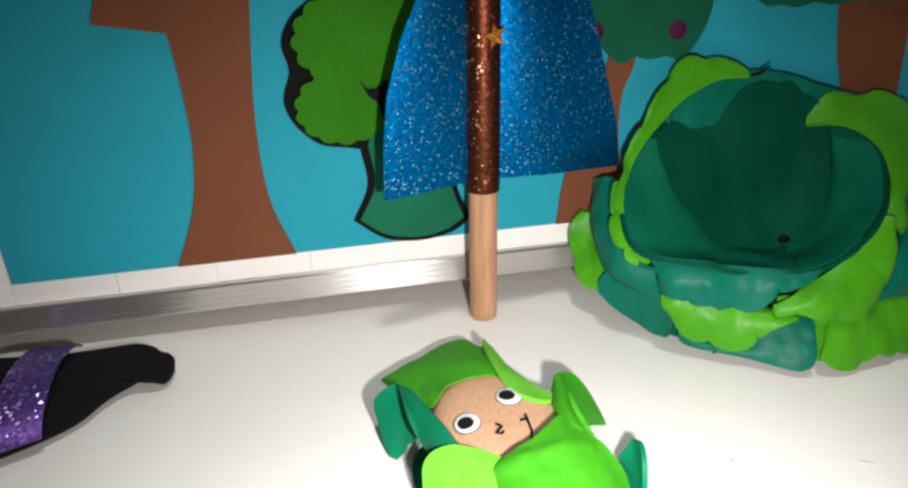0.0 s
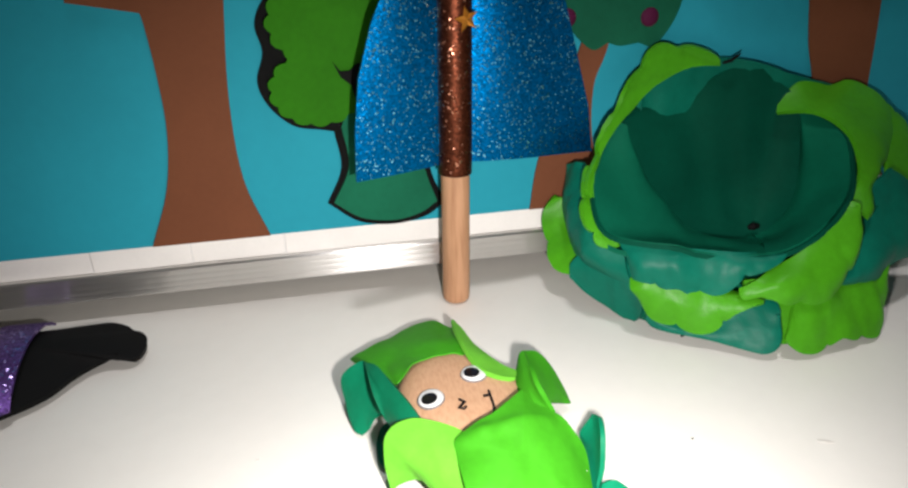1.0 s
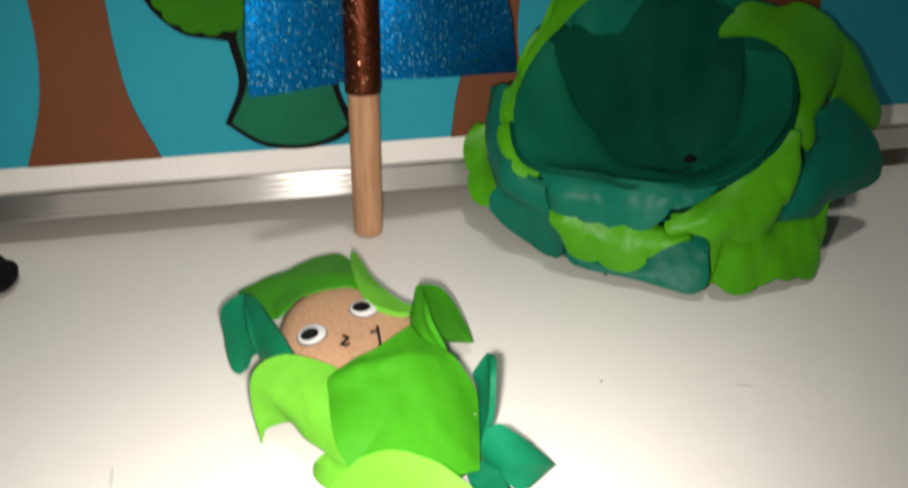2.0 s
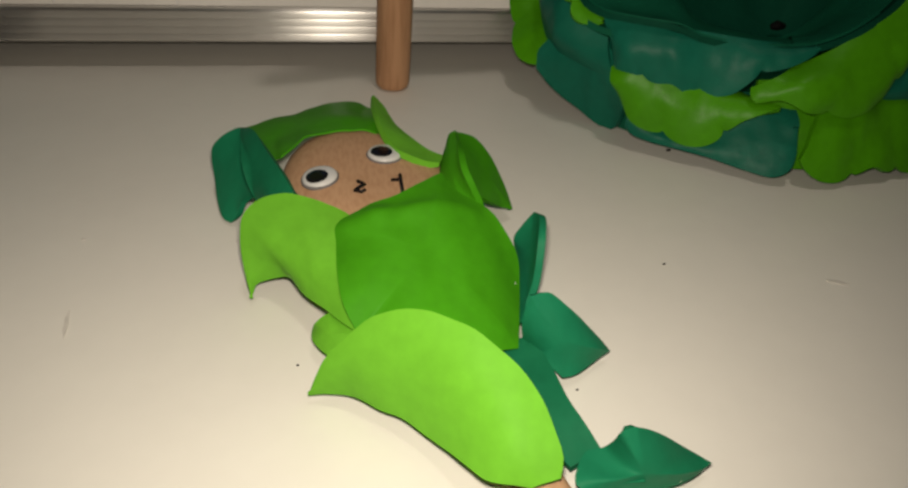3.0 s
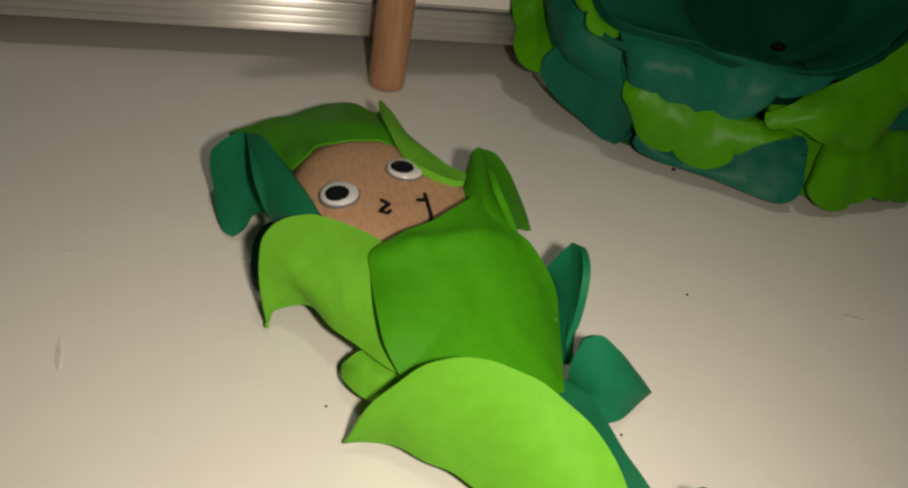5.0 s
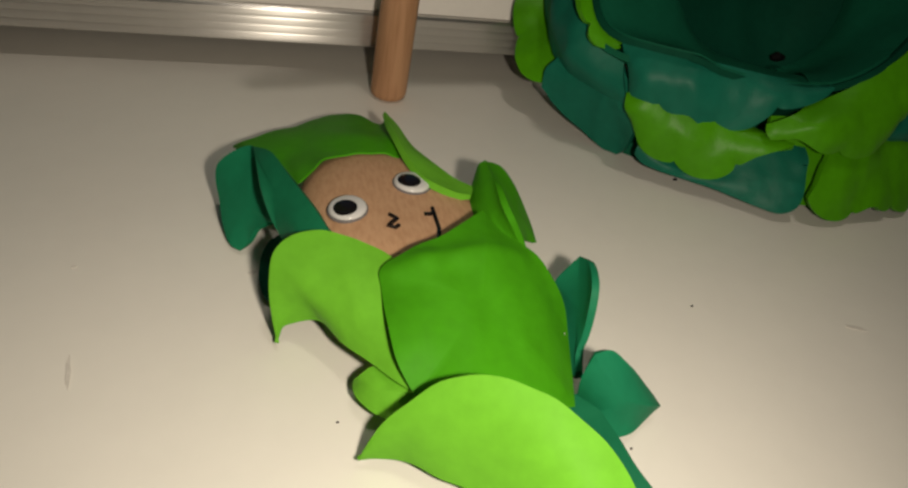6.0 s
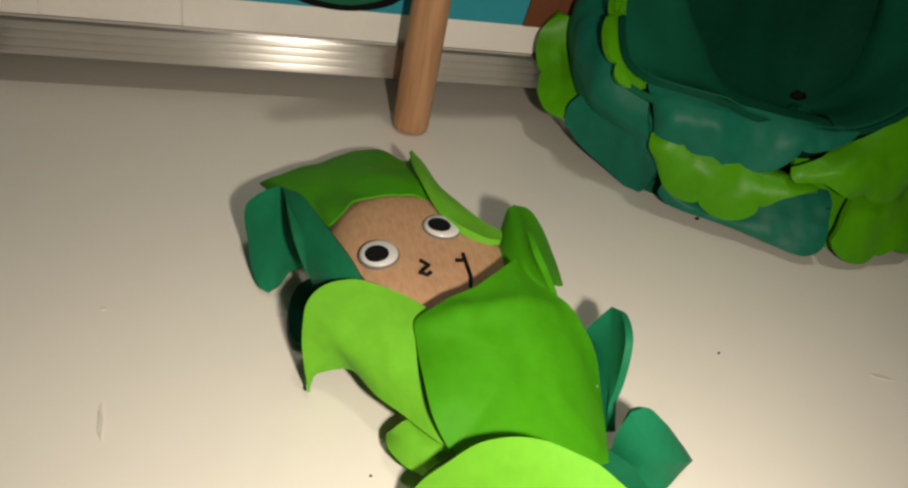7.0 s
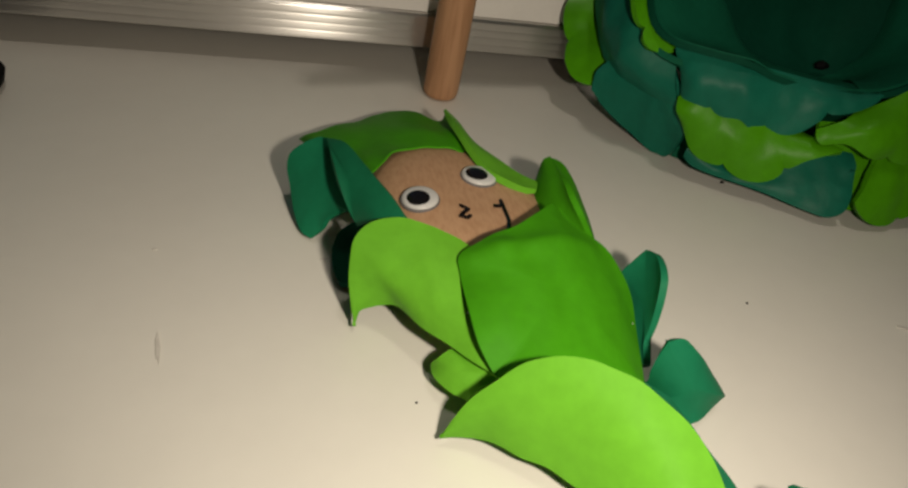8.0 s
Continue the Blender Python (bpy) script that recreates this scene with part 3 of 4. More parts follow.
part("stitch", bm, M_BLACK, cabbage, "short black thread end on the rim")
petal(M_SEA, "teal inner leaf",
      [(-0.52, 0.40, 0.60), (0.14, 0.42, 0.50), (0.62, 0.40, 0.50)],
      [(-0.51, 0.34, 0.91), (-0.45, 0.39, 1.08), (-0.29, 0.41, 1.17), (-0.06, 0.42, 1.2), (0.16, 0.42, 1.18), (0.47, 0.42, 1.08), (0.78, 0.42, 0.96), (0.95, 0.4, 0.78)], 0, 0)
petal(M_LIME, "fresh green leaf",
      [(-0.86, 0.0, 0.64), (-0.82, 0.11, 0.75), (-0.68, 0.25, 0.89), (-0.51, 0.35, 1.02), (-0.36, 0.39, 1.12), (-0.20, 0.41, 1.17), (-0.03, 0.41, 1.17)],
      [(-0.91, 0.0, 0.67), (-0.85, 0.1, 0.77), (-0.77, 0.2, 0.88), (-0.65, 0.3, 1.02), (-0.51, 0.38, 1.21), (-0.39, 0.4, 1.3), (-0.24, 0.41, 1.29), (-0.03, 0.41, 1.23)], 5, 0.02)
petal(M_LIME, "narrow fresh green leaf",
      [(-0.71, 0.16, 0.73), (-0.78, 0.04, 0.62), (-0.78, -0.08, 0.53), (-0.76, -0.15, 0.45)],
      [(-0.84, 0.12, 0.77), (-0.9, 0.02, 0.68), (-0.91, -0.05, 0.58), (-0.89, -0.11, 0.49), (-0.85, -0.14, 0.45), (-0.74, -0.16, 0.43)], 3, 0.02)
petal(M_LIME, "fresh green leaf",
      [(0.30, 0.30, 0.90), (0.43, 0.16, 0.93), (0.52, 0.0, 0.86), (0.50, -0.16, 0.73), (0.42, -0.24, 0.63), (0.36, -0.34, 0.58)],
      [(0.33, 0.36, 0.96), (0.47, 0.4, 1.03), (0.65, 0.4, 0.99), (0.8, 0.41, 1.01), (0.98, 0.32, 0.88), (0.84, 0.08, 0.73), (0.65, -0.08, 0.68), (0.52, -0.22, 0.62), (0.44, -0.37, 0.56)], 4, 0.04)
petal(M_LIME, "fresh green outer leaf",
      [(0.8, 0.38, 0.91), (0.83, 0.25, 0.83), (0.81, 0.08, 0.72), (0.77, -0.05, 0.61)],
      [(0.82, 0.4, 0.95), (1.03, 0.38, 0.86), (1.14, 0.28, 0.71), (1.18, 0.14, 0.54), (1.1, 0.0, 0.45)], 3, 0.04)
petal(M_SEA, "teal outer leaf",
      [(0.55, -0.18, 0.65), (0.45, -0.3, 0.53), (0.34, -0.4, 0.43), (0.18, -0.5, 0.31)],
      [(0.72, -0.1, 0.69), (0.96, -0.1, 0.52), (1.04, -0.15, 0.36), (0.96, -0.22, 0.28), (0.65, -0.36, 0.29), (0.5, -0.43, 0.24), (0.33, -0.46, 0.26), (0.20, -0.47, 0.29)], 0, 0.05)
petal(M_SEA, "teal leaf with a scalloped edge",
      [(-0.76, -0.16, 0.47), (-0.62, -0.28, 0.49), (-0.26, -0.4, 0.47), (-0.04, -0.45, 0.47)],
      [(-0.73, -0.2, 0.4), (-0.71, -0.28, 0.3), (-0.61, -0.36, 0.29), (-0.54, -0.4, 0.31), (-0.47, -0.43, 0.27), (-0.35, -0.48, 0.3), (-0.23, -0.51, 0.39), (-0.04, -0.5, 0.46)], 4, 0.04)
petal(M_LIME, "fresh green leaf with a scalloped edge",
      [(-0.14, -0.49, 0.4), (0.03, -0.48, 0.48), (0.24, -0.42, 0.58), (0.34, -0.36, 0.66)],
      [(-0.3, -0.5, 0.32), (-0.27, -0.54, 0.29), (-0.18, -0.57, 0.32), (-0.08, -0.62, 0.28), (0.09, -0.6, 0.27), (0.27, -0.53, 0.35), (0.35, -0.46, 0.49), (0.38, -0.4, 0.63)], 3, 0.05)
petal(M_SEA, "teal outer leaf",
      [(-0.79, 0.3, 0.72), (-0.85, 0.08, 0.61), (-0.85, -0.06, 0.45), (-0.73, -0.16, 0.41)],
      [(-0.87, 0.42, 0.68), (-0.89, 0.36, 0.47), (-0.91, 0.16, 0.31), (-0.86, 0.0, 0.26), (-0.76, -0.14, 0.24), (-0.7, -0.24, 0.25)], 0, 0.06)
petal(M_SEA, "teal lower leaf",
      [(-0.87, 0.06, 0.29), (-0.75, -0.1, 0.29), (-0.69, -0.24, 0.27)],
      [(-0.93, 0.06, 0.16), (-0.87, 0.0, 0.1), (-0.75, -0.13, 0.03), (-0.67, -0.21, 0.01), (-0.66, -0.28, 0.16)], 0, 0.04, tuck=0.45)
petal(M_LIME, "fresh green leaf at the table",
      [(-0.87, 0.4, 0.48), (-0.87, 0.32, 0.34), (-0.89, 0.18, 0.27), (-0.91, 0.08, 0.19)],
      [(-0.94, 0.41, 0.49), (-0.99, 0.41, 0.39), (-1.0, 0.3, 0.26), (-0.99, 0.17, 0.18), (-0.92, 0.07, 0.16)], 2, 0.03, tuck=0.45)
petal(M_LIME, "fresh green leaf",
      [(-0.72, -0.27, 0.27), (-0.63, -0.33, 0.29), (-0.44, -0.4, 0.27), (-0.22, -0.5, 0.28)],
      [(-0.7, -0.3, 0.2), (-0.66, -0.36, 0.14), (-0.56, -0.42, 0.1), (-0.46, -0.48, 0.09), (-0.36, -0.53, 0.13), (-0.3, -0.55, 0.23), (-0.17, -0.59, 0.29)], 3, 0.04, tuck=0.5)
petal(M_SEA, "teal lowest leaf",
      [(-0.64, -0.32, 0.12), (-0.41, -0.44, 0.09), (-0.27, -0.5, 0.18), (-0.08, -0.53, 0.23)],
      [(-0.65, -0.32, 0.08), (-0.61, -0.38, 0.06), (-0.39, -0.52, 0.05), (-0.26, -0.62, 0.04), (-0.17, -0.66, 0.04), (-0.11, -0.65, 0.09), (-0.09, -0.58, 0.20)], 0, 0.03, tuck=0.45)
petal(M_LIME, "fresh green lowest leaf",
      [(-0.04, -0.6, 0.25), (0.18, -0.55, 0.26), (0.47, -0.45, 0.25), (0.61, -0.38, 0.31)],
      [(-0.1, -0.66, 0.09), (-0.0, -0.7, 0.05), (0.12, -0.7, 0.04), (0.22, -0.67, 0.09), (0.31, -0.66, 0.05), (0.47, -0.6, 0.04), (0.55, -0.5, 0.16), (0.61, -0.4, 0.29)], 4, 0.04, tuck=0.9)
petal(M_LIME, "fresh green leaf between two others",
      [(-0.22, -0.44, 0.33), (0.05, -0.48, 0.36), (0.32, -0.42, 0.38)],
      [(-0.24, -0.56, 0.04), (0.02, -0.60, 0.03), (0.30, -0.56, 0.03)], 0, 0.0)
bm = bmesh.new()
bmesh.ops.create_cone(bm, cap_ends=True, segments=32, radius1=0.72, radius2=0.50, depth=0.22, matrix=Matrix.Translation((0, 0.02, 0.111)) @ Matrix.Diagonal((1, 0.55, 1, 1)))
part("core", bm, M_DEEP, cabbage, "green foam core")

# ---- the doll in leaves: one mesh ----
doll_mats = [M_FACE, M_MID, M_LIGHT, M_TEAL, M_EYE, M_INK, foam("jade_foam", (0.004, 0.140, 0.064), spec=0.12), material("grey_plastic", (0.16, 0.15, 0.15), rough=0.2, bump=0.0), M_SHADED]
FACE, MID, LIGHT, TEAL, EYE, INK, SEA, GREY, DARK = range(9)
bm = bmesh.new()


def cm(points):
    return [Vector(p) / 10 for p in points]


def doll_leaf(mat, outline, sharp=(), bulge=0.0, thick=0.020, crease=()):
    """A cut foam leaf with a softly bent face inside its outline."""
    rim = np.array([list(p) for p in spline(cm(outline), sharp)])
    mid = rim.mean(0)
    axes = np.linalg.svd(rim - mid)[2]  # the leaf's own plane and its face
    if axes[2] @ np.array((-0.15, -0.6, 0.8)) < 0:
        axes[2] = -axes[2]
    axes[1] = np.cross(axes[2], axes[0])
    flat = (rim - mid) @ axes.T
    u, v = flat[:, 0], flat[:, 1]
    if (u * np.roll(v, -1) - v * np.roll(u, -1)).sum() < 0:
        flat = flat[::-1]

    def terms(p):
        q = p * 2.0
        return np.stack([np.ones(len(q)), q[:, 0], q[:, 1], q[:, 0] ** 2, q[:, 0] * q[:, 1], q[:, 1] ** 2], 1)

    t = terms(flat)
    soft = np.diag([0, 0.02, 0.02, 0.3, 0.3, 0.3])
    fit = np.linalg.solve(t.T @ t + soft, t.T @ flat[:, 2])
    rows = []
    for f in np.linspace(0.03, 1.0, 24 if crease else 12):
        p = flat * f
        p[:, 2] = terms(p) @ fit + (flat[:, 2] - t @ fit) * f**3 + bulge / 10 * (1 - f**2)
        p = mid + p @ axes
        for a, b in zip(cm(crease), cm(crease)[1:]):  # a low ridge where the foam was once folded
            a, b = np.array(a), np.array(b)
            at = np.clip((p - a) @ (b - a) / ((b - a) @ (b - a)), 0, 1)
            off = np.linalg.norm((p - a - at[:, None] * (b - a))[:, :2], axis=1)
            p[:, 2] += 0.010 * np.exp(-((off / 0.035) ** 2))
        rows.append([Vector(q) for q in p])
    shell(bm, rows, thick, mat, loop=True)


def doll_bent_leaf(mat, upper, lower, bow, thick=0.020):
    """A leaf bent between its upper and its lower edge."""
    n, w = 12, 45
    lines = []
    for pts in (upper, lower):
        line = np.array([list(p) for p in spline(cm(pts), steps=10, closed=False)])
        run = np.concatenate([[0], np.cumsum(np.linalg.norm(np.diff(line, axis=0), axis=1))])
        at = np.linspace(0, run[-1], w)
        lines.append(np.stack([np.interp(at, run, line[:, k]) for k in range(3)], 1))
    rows = []
    for i in range(n):
        f = i / (n - 1)
        rows.append([Vector(lines[0][j]).lerp(Vector(lines[1][j]), f) + Vector((-0.2, -0.3, 1)) * (bow / 10 * math.sin(math.pi * f) * math.sin(math.pi * (0.08 + 0.84 * j / (w - 1)))) for j in range(w)])
    gap = np.linalg.norm(lines[0] - lines[1], axis=1)
    shell(bm, rows, thick * np.clip(gap / 0.08, 0.25, 1.0)[None].repeat(n, 0), mat)


# spoon bowl and handle
FC, FR, FTURN = Vector((0.045, 0.110, 0.110)), Vector((0.275, 0.395, 0.112)), math.radians(16)
made = bmesh.ops.create_uvsphere(bm, u_segments=40, v_segments=24, radius=1.0, matrix=Matrix.Translation(FC) @ Matrix.Rotation(FTURN, 4, "Z") @ Matrix.Diagonal((*FR, 1)))
for v in made["verts"]:  # flatten the dome of the spoon
    q = Matrix.Rotation(-FTURN, 3, "Z") @ (v.co - FC)
    k = min(1.0, (q.x / FR.x) ** 2 + (q.y / FR.y) ** 2)
    v.co.z = FC.z + math.copysign(FR.z * math.sqrt(max(0.0, 1 - k * k)), q.z) if k < 0.999 else FC.z
    for f in v.link_faces:
        f.material_index = FACE
tube(bm, cm([(1.2, -0.6, 0.8), (2.0, -4.0, 0.55), (3.6, -9.5, 0.5), (4.6, -13.0, 0.5)]), 0.042, FACE)


def on_face(x, y, lift=0.0):
    p = Matrix.Rotation(-FTURN, 2) @ Vector((x / 10 - FC.x, y / 10 - FC.y))
    k = (p.x / FR.x) ** 2 + (p.y / FR.y) ** 2
    k = max(0.0, 1 - k * k)
    return Vector((x / 10, y / 10, FC.z + FR.z * math.sqrt(k) + lift))


def disc(x, y, radius, lift, depth, mat):
    """A low dome lying on the face."""
    p = on_face(x, y, lift)
    q, s = on_face(x + 0.2, y), on_face(x, y + 0.2)
    up = (q - on_face(x, y)).cross(s - on_face(x, y)).normalized()
    turn = up.to_track_quat("Z", "Y").to_matrix().to_4x4()
    rows = []
    for i, (r, h) in enumerate(((1.0, 0.0), (1.0, 0.45), (0.94, 0.75), (0.82, 0.92), (0.5, 1.0), (0.02, 1.03))):
        rows.append([Matrix.Translation(p) @ turn @ Vector((radius * r * math.cos(k * math.tau / 28), radius * r * math.sin(k * math.tau / 28), depth * h)) for k in range(28)])
    vs = [[bm.verts.new(q) for q in row] for row in rows]
    for a, b in zip(vs, vs[1:]):
        for k in range(28):
            bm.faces.new((a[k], a[(k + 1) % 28], b[(k + 1) % 28], b[k])).material_index = mat
    bm.faces.new(vs[-1]).material_index = mat


for x, y, dx, dy in ((-1.12, 0.70, -0.09, -0.09), (0.90, 1.90, -0.09, -0.03)):
    disc(x, y, 0.058, -0.004, 0.012, GREY)
    disc(x, y, 0.054, -0.002, 0.018, EYE)
    disc(x + dx, y + dy, 0.036, 0.0105, 0.0078, INK)
for line in ([(-0.02, 0.35), (0.08, 0.25), (0.18, 0.15), (-0.02, -0.05), (-0.12, -0.15), (0.08, -0.25), (0.18, -0.15)], [(0.98, 0.35), (1.18, 0.35), (1.28, 0.45), (1.28, 0.65)], [(1.28, 0.45), (1.28, 0.05), (1.28, -0.35), (1.18, -0.75)]):
    tube(bm, [on_face(x, y, 0.002) for x, y in line], 0.0065, INK, 6)

# under-leaf, shade put into its colour, then the leaves from back to front
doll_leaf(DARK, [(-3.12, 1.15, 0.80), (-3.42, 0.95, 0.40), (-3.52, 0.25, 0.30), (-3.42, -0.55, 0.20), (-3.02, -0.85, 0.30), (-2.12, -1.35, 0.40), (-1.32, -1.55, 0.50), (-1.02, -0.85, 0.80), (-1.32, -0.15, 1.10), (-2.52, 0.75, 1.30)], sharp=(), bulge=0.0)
doll_bent_leaf(MID, [(-4.22, 6.25, 0.80), (-3.02, 6.95, 0.85), (-1.72, 7.85, 0.90), (-0.52, 8.55, 0.90), (0.28, 8.65, 0.90), (0.68, 7.65, 1.10), (0.88, 7.05, 1.40), (0.98, 7.05, 1.80), (1.08, 6.55, 1.80)],
               [(-3.22, 2.95, 1.60), (-2.52, 2.45, 1.80), (-2.32, 2.25, 2.00), (-1.92, 2.75, 2.10), (-1.52, 3.25, 2.20), (-0.82, 3.55, 2.25), (-0.12, 3.65, 2.25), (0.48, 3.65, 2.20), (1.08, 3.35, 2.00)], 0.1, thick=0.006)
doll_bent_leaf(LIGHT, [(0.88, 6.85, 2.00), (1.18, 6.05, 1.90), (1.48, 4.75, 1.90), (1.88, 3.35, 2.00), (2.28, 2.45, 2.10), (2.78, 1.75, 2.20)],
               [(0.78, 6.55, 2.10), (0.78, 4.95, 2.35), (0.88, 3.55, 2.50), (1.08, 2.45, 2.50), (1.38, 1.75, 2.50), (1.98, 1.35, 2.40), (2.58, 1.25, 2.30)], 0.0)
doll_leaf(TEAL, [(-4.62, 3.95, 1.60), (-4.12, 3.95, 2.00), (-3.62, 3.85, 2.20), (-3.12, 2.95, 2.10), (-2.92, 1.75, 1.80), (-2.92, 0.95, 1.50), (-3.22, 1.35, 1.30), (-3.62, 1.55, 0.90), (-3.82, 1.55, 0.35), (-4.02, 1.55, 0.05), (-4.32, 1.85, 0.10), (-4.52, 2.55, 0.35), (-4.62, 3.25, 0.80), (-4.72, 3.75, 1.20)], sharp=(6, 9), bulge=0.1)
doll_leaf(SEA, [(-3.62, 3.45, 2.40), (-3.12, 2.55, 2.75), (-2.72, 1.35, 2.95), (-2.32, 0.35, 2.90), (-1.82, -0.85, 2.60), (-2.52, -0.45, 2.20), (-2.92, 0.15, 1.50), (-3.22, 0.55, 1.95), (-3.42, 1.15, 2.30), (-3.52, 2.05, 2.45)], sharp=(0, 4, 6), bulge=0.1)
doll_leaf(TEAL, [(4.38, -1.85, 1.50), (4.58, -1.85, 1.90), (4.88, -1.85, 2.30), (4.88, -2.35, 2.50), (4.68, -3.15, 2.50), (4.58, -3.55, 2.10), (4.48, -3.85, 1.50), (4.28, -4.15, 1.10), (4.18, -4.65, 0.80), (4.08, -4.35, 0.60), (4.28, -3.25, 0.80), (4.48, -2.05, 1.00)], sharp=(2, 8), bulge=-0.1)
doll_bent_leaf(SEA, [(3.98, -5.25, 0.80), (4.28, -5.75, 0.85), (4.38, -5.95, 0.85), (4.48, -6.65, 0.85), (4.58, -7.45, 0.80), (4.78, -8.05, 0.70), (5.08, -8.75, 0.50)],
               [(3.38, -5.25, 0.50), (3.38, -5.75, 0.50), (3.48, -6.35, 0.50), (3.48, -6.85, 0.50), (3.58, -7.45, 0.45), (3.88, -8.35, 0.40), (4.28, -9.05, 0.35)], 0.05)
doll_leaf(TEAL, [(4.08, -5.35, 0.50), (3.88, -5.35, 1.20), (3.88, -5.35, 1.80), (3.98, -5.35, 2.30), (4.48, -5.25, 2.30), (4.98, -5.35, 1.90), (5.68, -5.35, 1.10), (6.38, -5.45, 0.30), (5.88, -5.75, 0.25), (5.28, -6.15, 0.30), (4.88, -6.25, 0.30), (4.38, -5.95, 0.60)], sharp=(3, 7, 10), bulge=0.35)
doll_leaf(MID, [(2.68, 1.65, 2.00), (2.88, 2.15, 2.30), (2.98, 2.25, 2.70), (3.18, 2.25, 2.90), (3.08, 1.15, 3.00), (2.98, -0.15, 3.00), (3.18, -0.85, 2.70), (3.48, -1.35, 2.20), (2.98, -1.25, 2.20), (2.68, -0.45, 2.20), (2.38, 0.25, 2.00)], sharp=(3, 7), bulge=0.1)
doll_leaf(MID, [(3.18, 2.35, 2.80), (3.88, 2.85, 2.30), (4.58, 2.75, 1.50), (4.98, 2.15, 0.80), (5.18, 1.45, 0.25), (4.68, 1.15, 0.50), (3.98, 0.45, 1.30), (3.18, -0.05, 2.50), (3.08, 0.95, 2.80)], sharp=(0, 4), bulge=0.05)
doll_leaf(LIGHT, [(-1.42, -4.15, 0.40), (-1.32, -4.25, 0.70), (-1.02, -4.15, 0.90), (-0.82, -4.15, 0.90), (-0.22, -5.05, 1.10), (-0.02, -5.15, 1.00), (-0.62, -5.35, 0.70), (-0.72, -5.35, 0.40), (-1.12, -5.05, 0.40), (-1.42, -4.55, 0.40)], sharp=(3, 7), bulge=0.15)
doll_bent_leaf(LIGHT, [(-3.12, -2.35, 0.10), (-3.22, -2.15, 0.50), (-3.32, -1.85, 1.20), (-3.32, -1.65, 1.80), (-3.22, -1.35, 2.30), (-2.82, -1.05, 2.60), (-2.12, -1.05, 2.80), (-1.62, -1.25, 2.85), (-1.02, -1.45, 2.70), (-0.22, -1.85, 2.40), (0.28, -1.95, 1.70)],
               [(-3.12, -2.35, 0.10), (-3.02, -2.15, 0.30), (-2.92, -2.05, 0.40), (-2.42, -2.05, 0.50), (-2.02, -2.35, 0.70), (-1.62, -3.35, 0.90), (-0.92, -4.35, 1.10), (-0.52, -4.95, 1.25), (-0.22, -5.25, 1.30), (0.08, -5.35, 1.30), (0.18, -5.25, 1.40)], 0.25)
doll_leaf(MID, [(-0.72, -2.85, 2.30), (-0.72, -2.45, 2.50), (-0.42, -2.25, 2.65), (0.38, -1.85, 2.85), (1.18, -1.45, 2.95), (2.38, -0.45, 2.90), (2.78, -1.25, 2.80), (3.58, -1.65, 2.50), (3.98, -2.25, 2.10), (4.28, -2.85, 1.60), (4.18, -3.75, 1.30), (3.98, -4.75, 1.00), (3.78, -5.65, 0.80), (1.88, -6.35, 1.20), (0.78, -6.25, 1.60), (-0.22, -5.45, 1.40), (-0.32, -5.35, 1.50), (-0.62, -4.75, 1.90), (-0.72, -3.85, 2.20)], sharp=(5, 12, 15), bulge=0.5, crease=[(-0.42, -2.55, 2.70), (0.38, -2.45, 2.90), (1.28, -2.35, 3.00), (2.88, -2.05, 2.80)])
doll_bent_leaf(LIGHT, [(-1.52, -6.15, 0.15), (-1.32, -6.15, 0.80), (-1.02, -6.15, 1.50), (-0.52, -6.15, 2.10), (0.08, -6.15, 2.60), (0.78, -6.35, 2.90), (1.38, -6.65, 3.05), (1.98, -7.05, 3.05), (2.48, -7.45, 2.95), (3.08, -8.05, 2.70), (3.48, -8.65, 2.30), (3.68, -9.25, 1.90), (3.78, -9.65, 1.60), (3.68, -9.95, 1.30)],
               [(-1.52, -6.15, 0.10), (-1.02, -6.25, 0.25), (-0.52, -6.45, 0.35), (0.08, -6.95, 0.45), (0.68, -7.45, 0.55), (1.18, -8.05, 0.60), (1.58, -8.65, 0.70), (1.88, -9.15, 0.80), (2.28, -9.65, 0.90), (3.08, -9.95, 1.00)], 0.35)
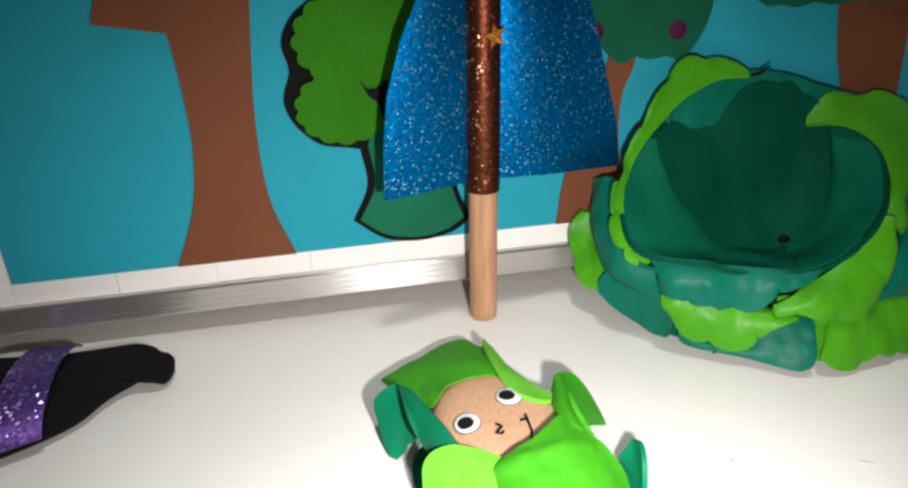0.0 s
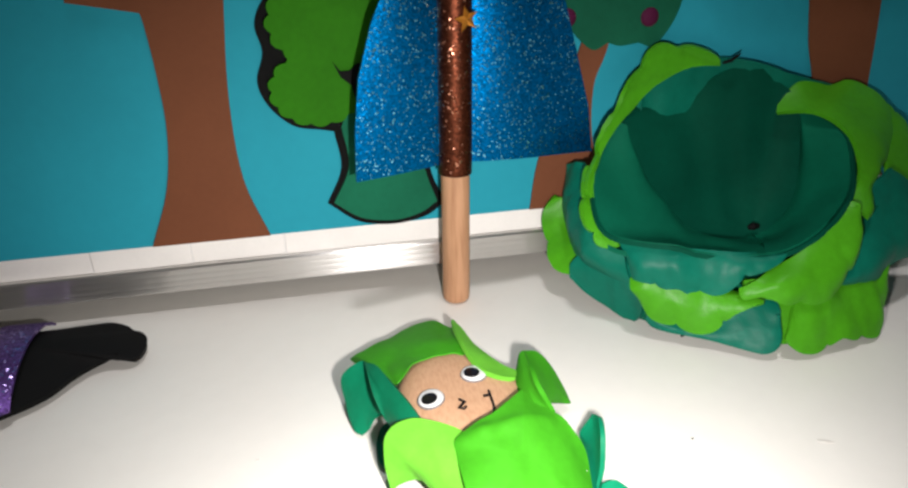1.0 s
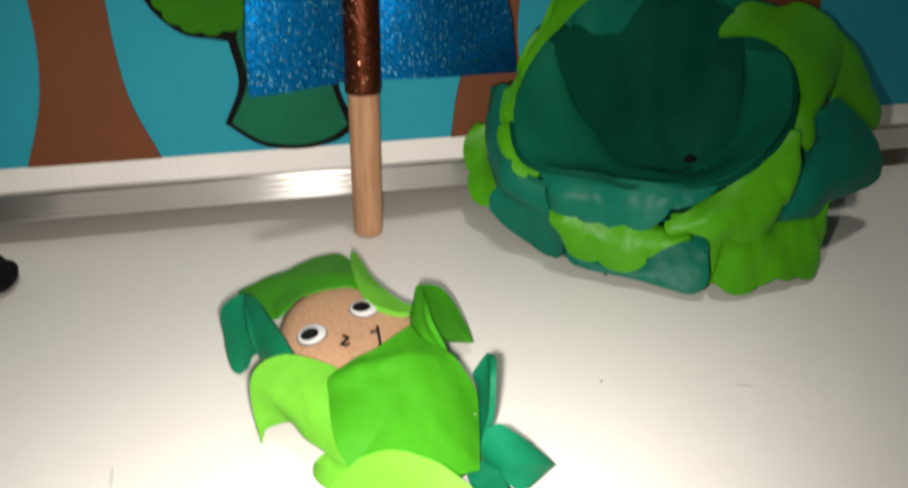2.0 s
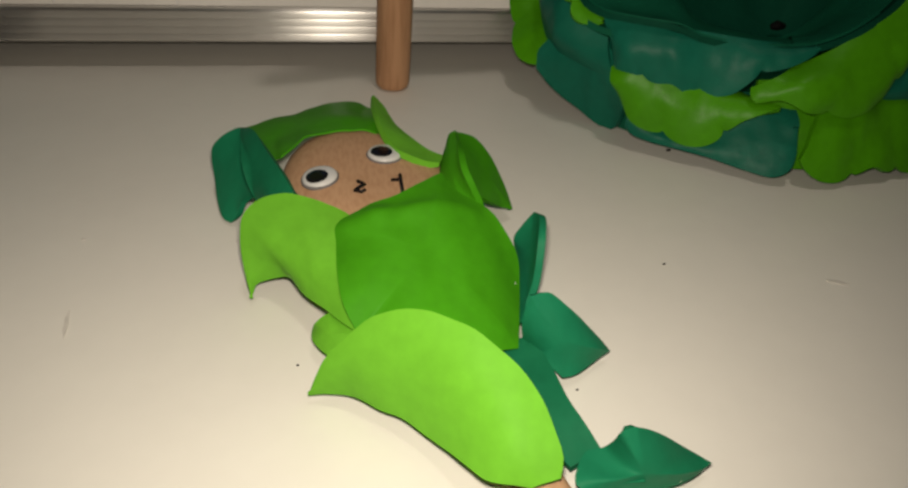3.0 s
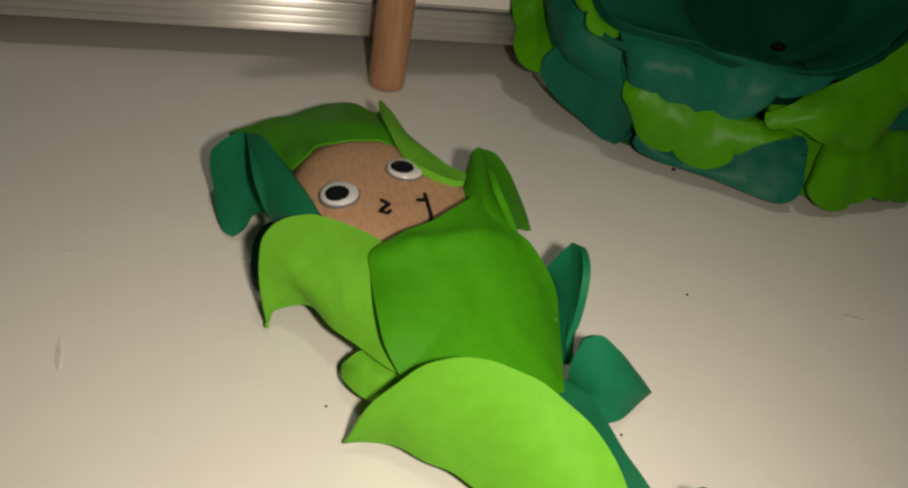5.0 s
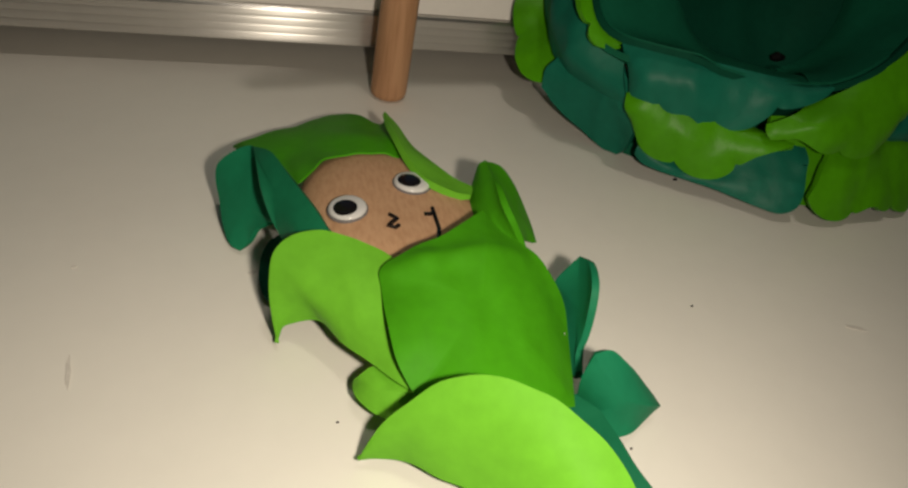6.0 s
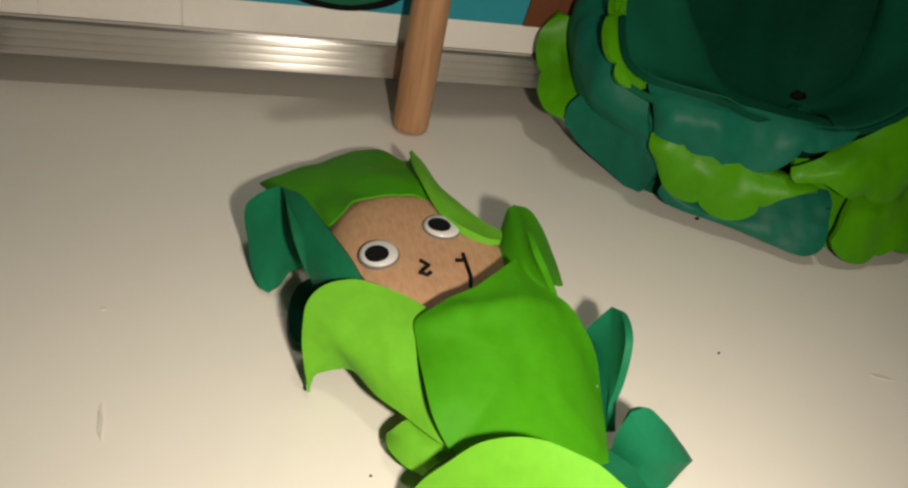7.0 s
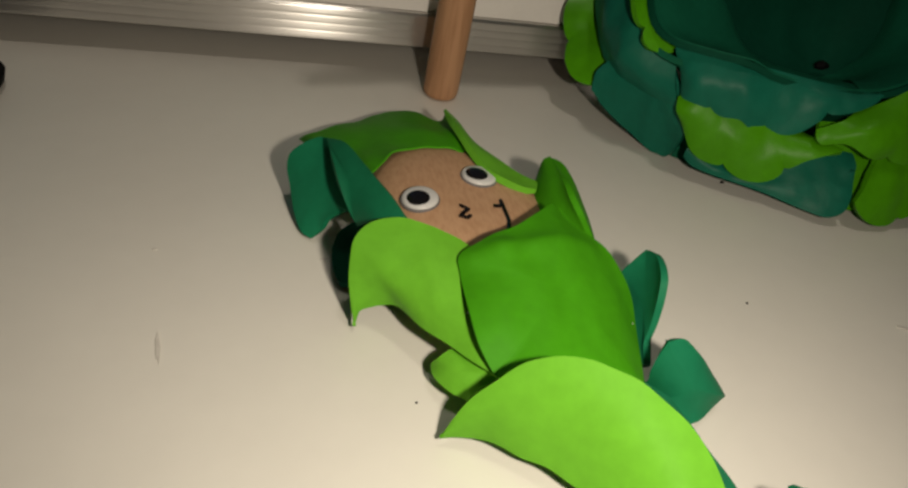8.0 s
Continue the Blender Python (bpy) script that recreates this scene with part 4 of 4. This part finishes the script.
doll_leaf(TEAL, [(4.58, -8.95, 0.70), (4.98, -8.95, 0.90), (5.08, -9.15, 1.40), (5.08, -9.35, 1.90), (5.38, -9.35, 2.00), (5.88, -9.25, 1.70), (6.98, -9.05, 0.70), (7.58, -9.25, 0.30), (6.68, -9.65, 0.30), (5.28, -9.85, 0.40), (4.18, -9.75, 0.70)], sharp=(4, 7), bulge=0.5)
# slight creases in the foam leaves
for v in bm.verts:
    if all(f.material_index in (MID, LIGHT, TEAL, SEA) for f in v.link_faces):
        v.co.z = max(0.004, v.co.z + 0.018 * noise.noise(v.co * 5.0) + 0.006 * noise.noise(Vector((v.co.x * 16, v.co.y * 6, 3))))
doll = part("doll", bm, doll_mats)
doll.location = Vector((-0.178, -1.465, 0.012)) * DM
tagged(doll, "wooden spoon doll wrapped in green foam leaves on the table", "doll")

# ---- the fallen hat ----
hat = thing("foam_hat", "black foam hat with a purple glitter band on the table", "hat", place=(-1.60, -0.45, 0.0))
bm = leaf(bmesh.new(), [(-0.005, 0.06, 0.06), (-0.045, 0.125, 0.06), (-0.085, 0.150, 0.06), (-0.13, 0.205, 0.06), (-0.22, 0.255, 0.06), (-0.33, 0.255, 0.06), (-0.60, 0.25, 0.06), (-1.0, 0.30, 0.06), (-1.35, 0.38, 0.06),
                        (-1.30, -0.75, 0.06), (-0.70, -0.52, 0.06), (-0.41, -0.36, 0.06), (-0.29, -0.20, 0.06), (-0.22, -0.13, 0.06), (-0.15, -0.105, 0.06), (-0.10, -0.12, 0.06), (-0.03, -0.105, 0.06), (0.0, -0.03, 0.06)],
          (-0.55, -0.05, 0.16), 0.035, sharp=(8, 9))
part("cone", bm, M_BLACK, hat, "black foam cone with a bent tip")
rows = []
for i in range(5):
    x = -0.495 - 0.22 * i / 4
    top, low = 0.27 + 0.02 * i / 4, -0.45 - 0.09 * i / 4
    rows.append([Vector((x, low + (top - low) * j / 16, 0.072 + 0.115 * math.sin(math.pi * j / 16) ** 0.7)) for j in range(17)])
part("band", shell(bmesh.new(), rows, 0.012), M_PURPLE, hat, "purple glitter band")
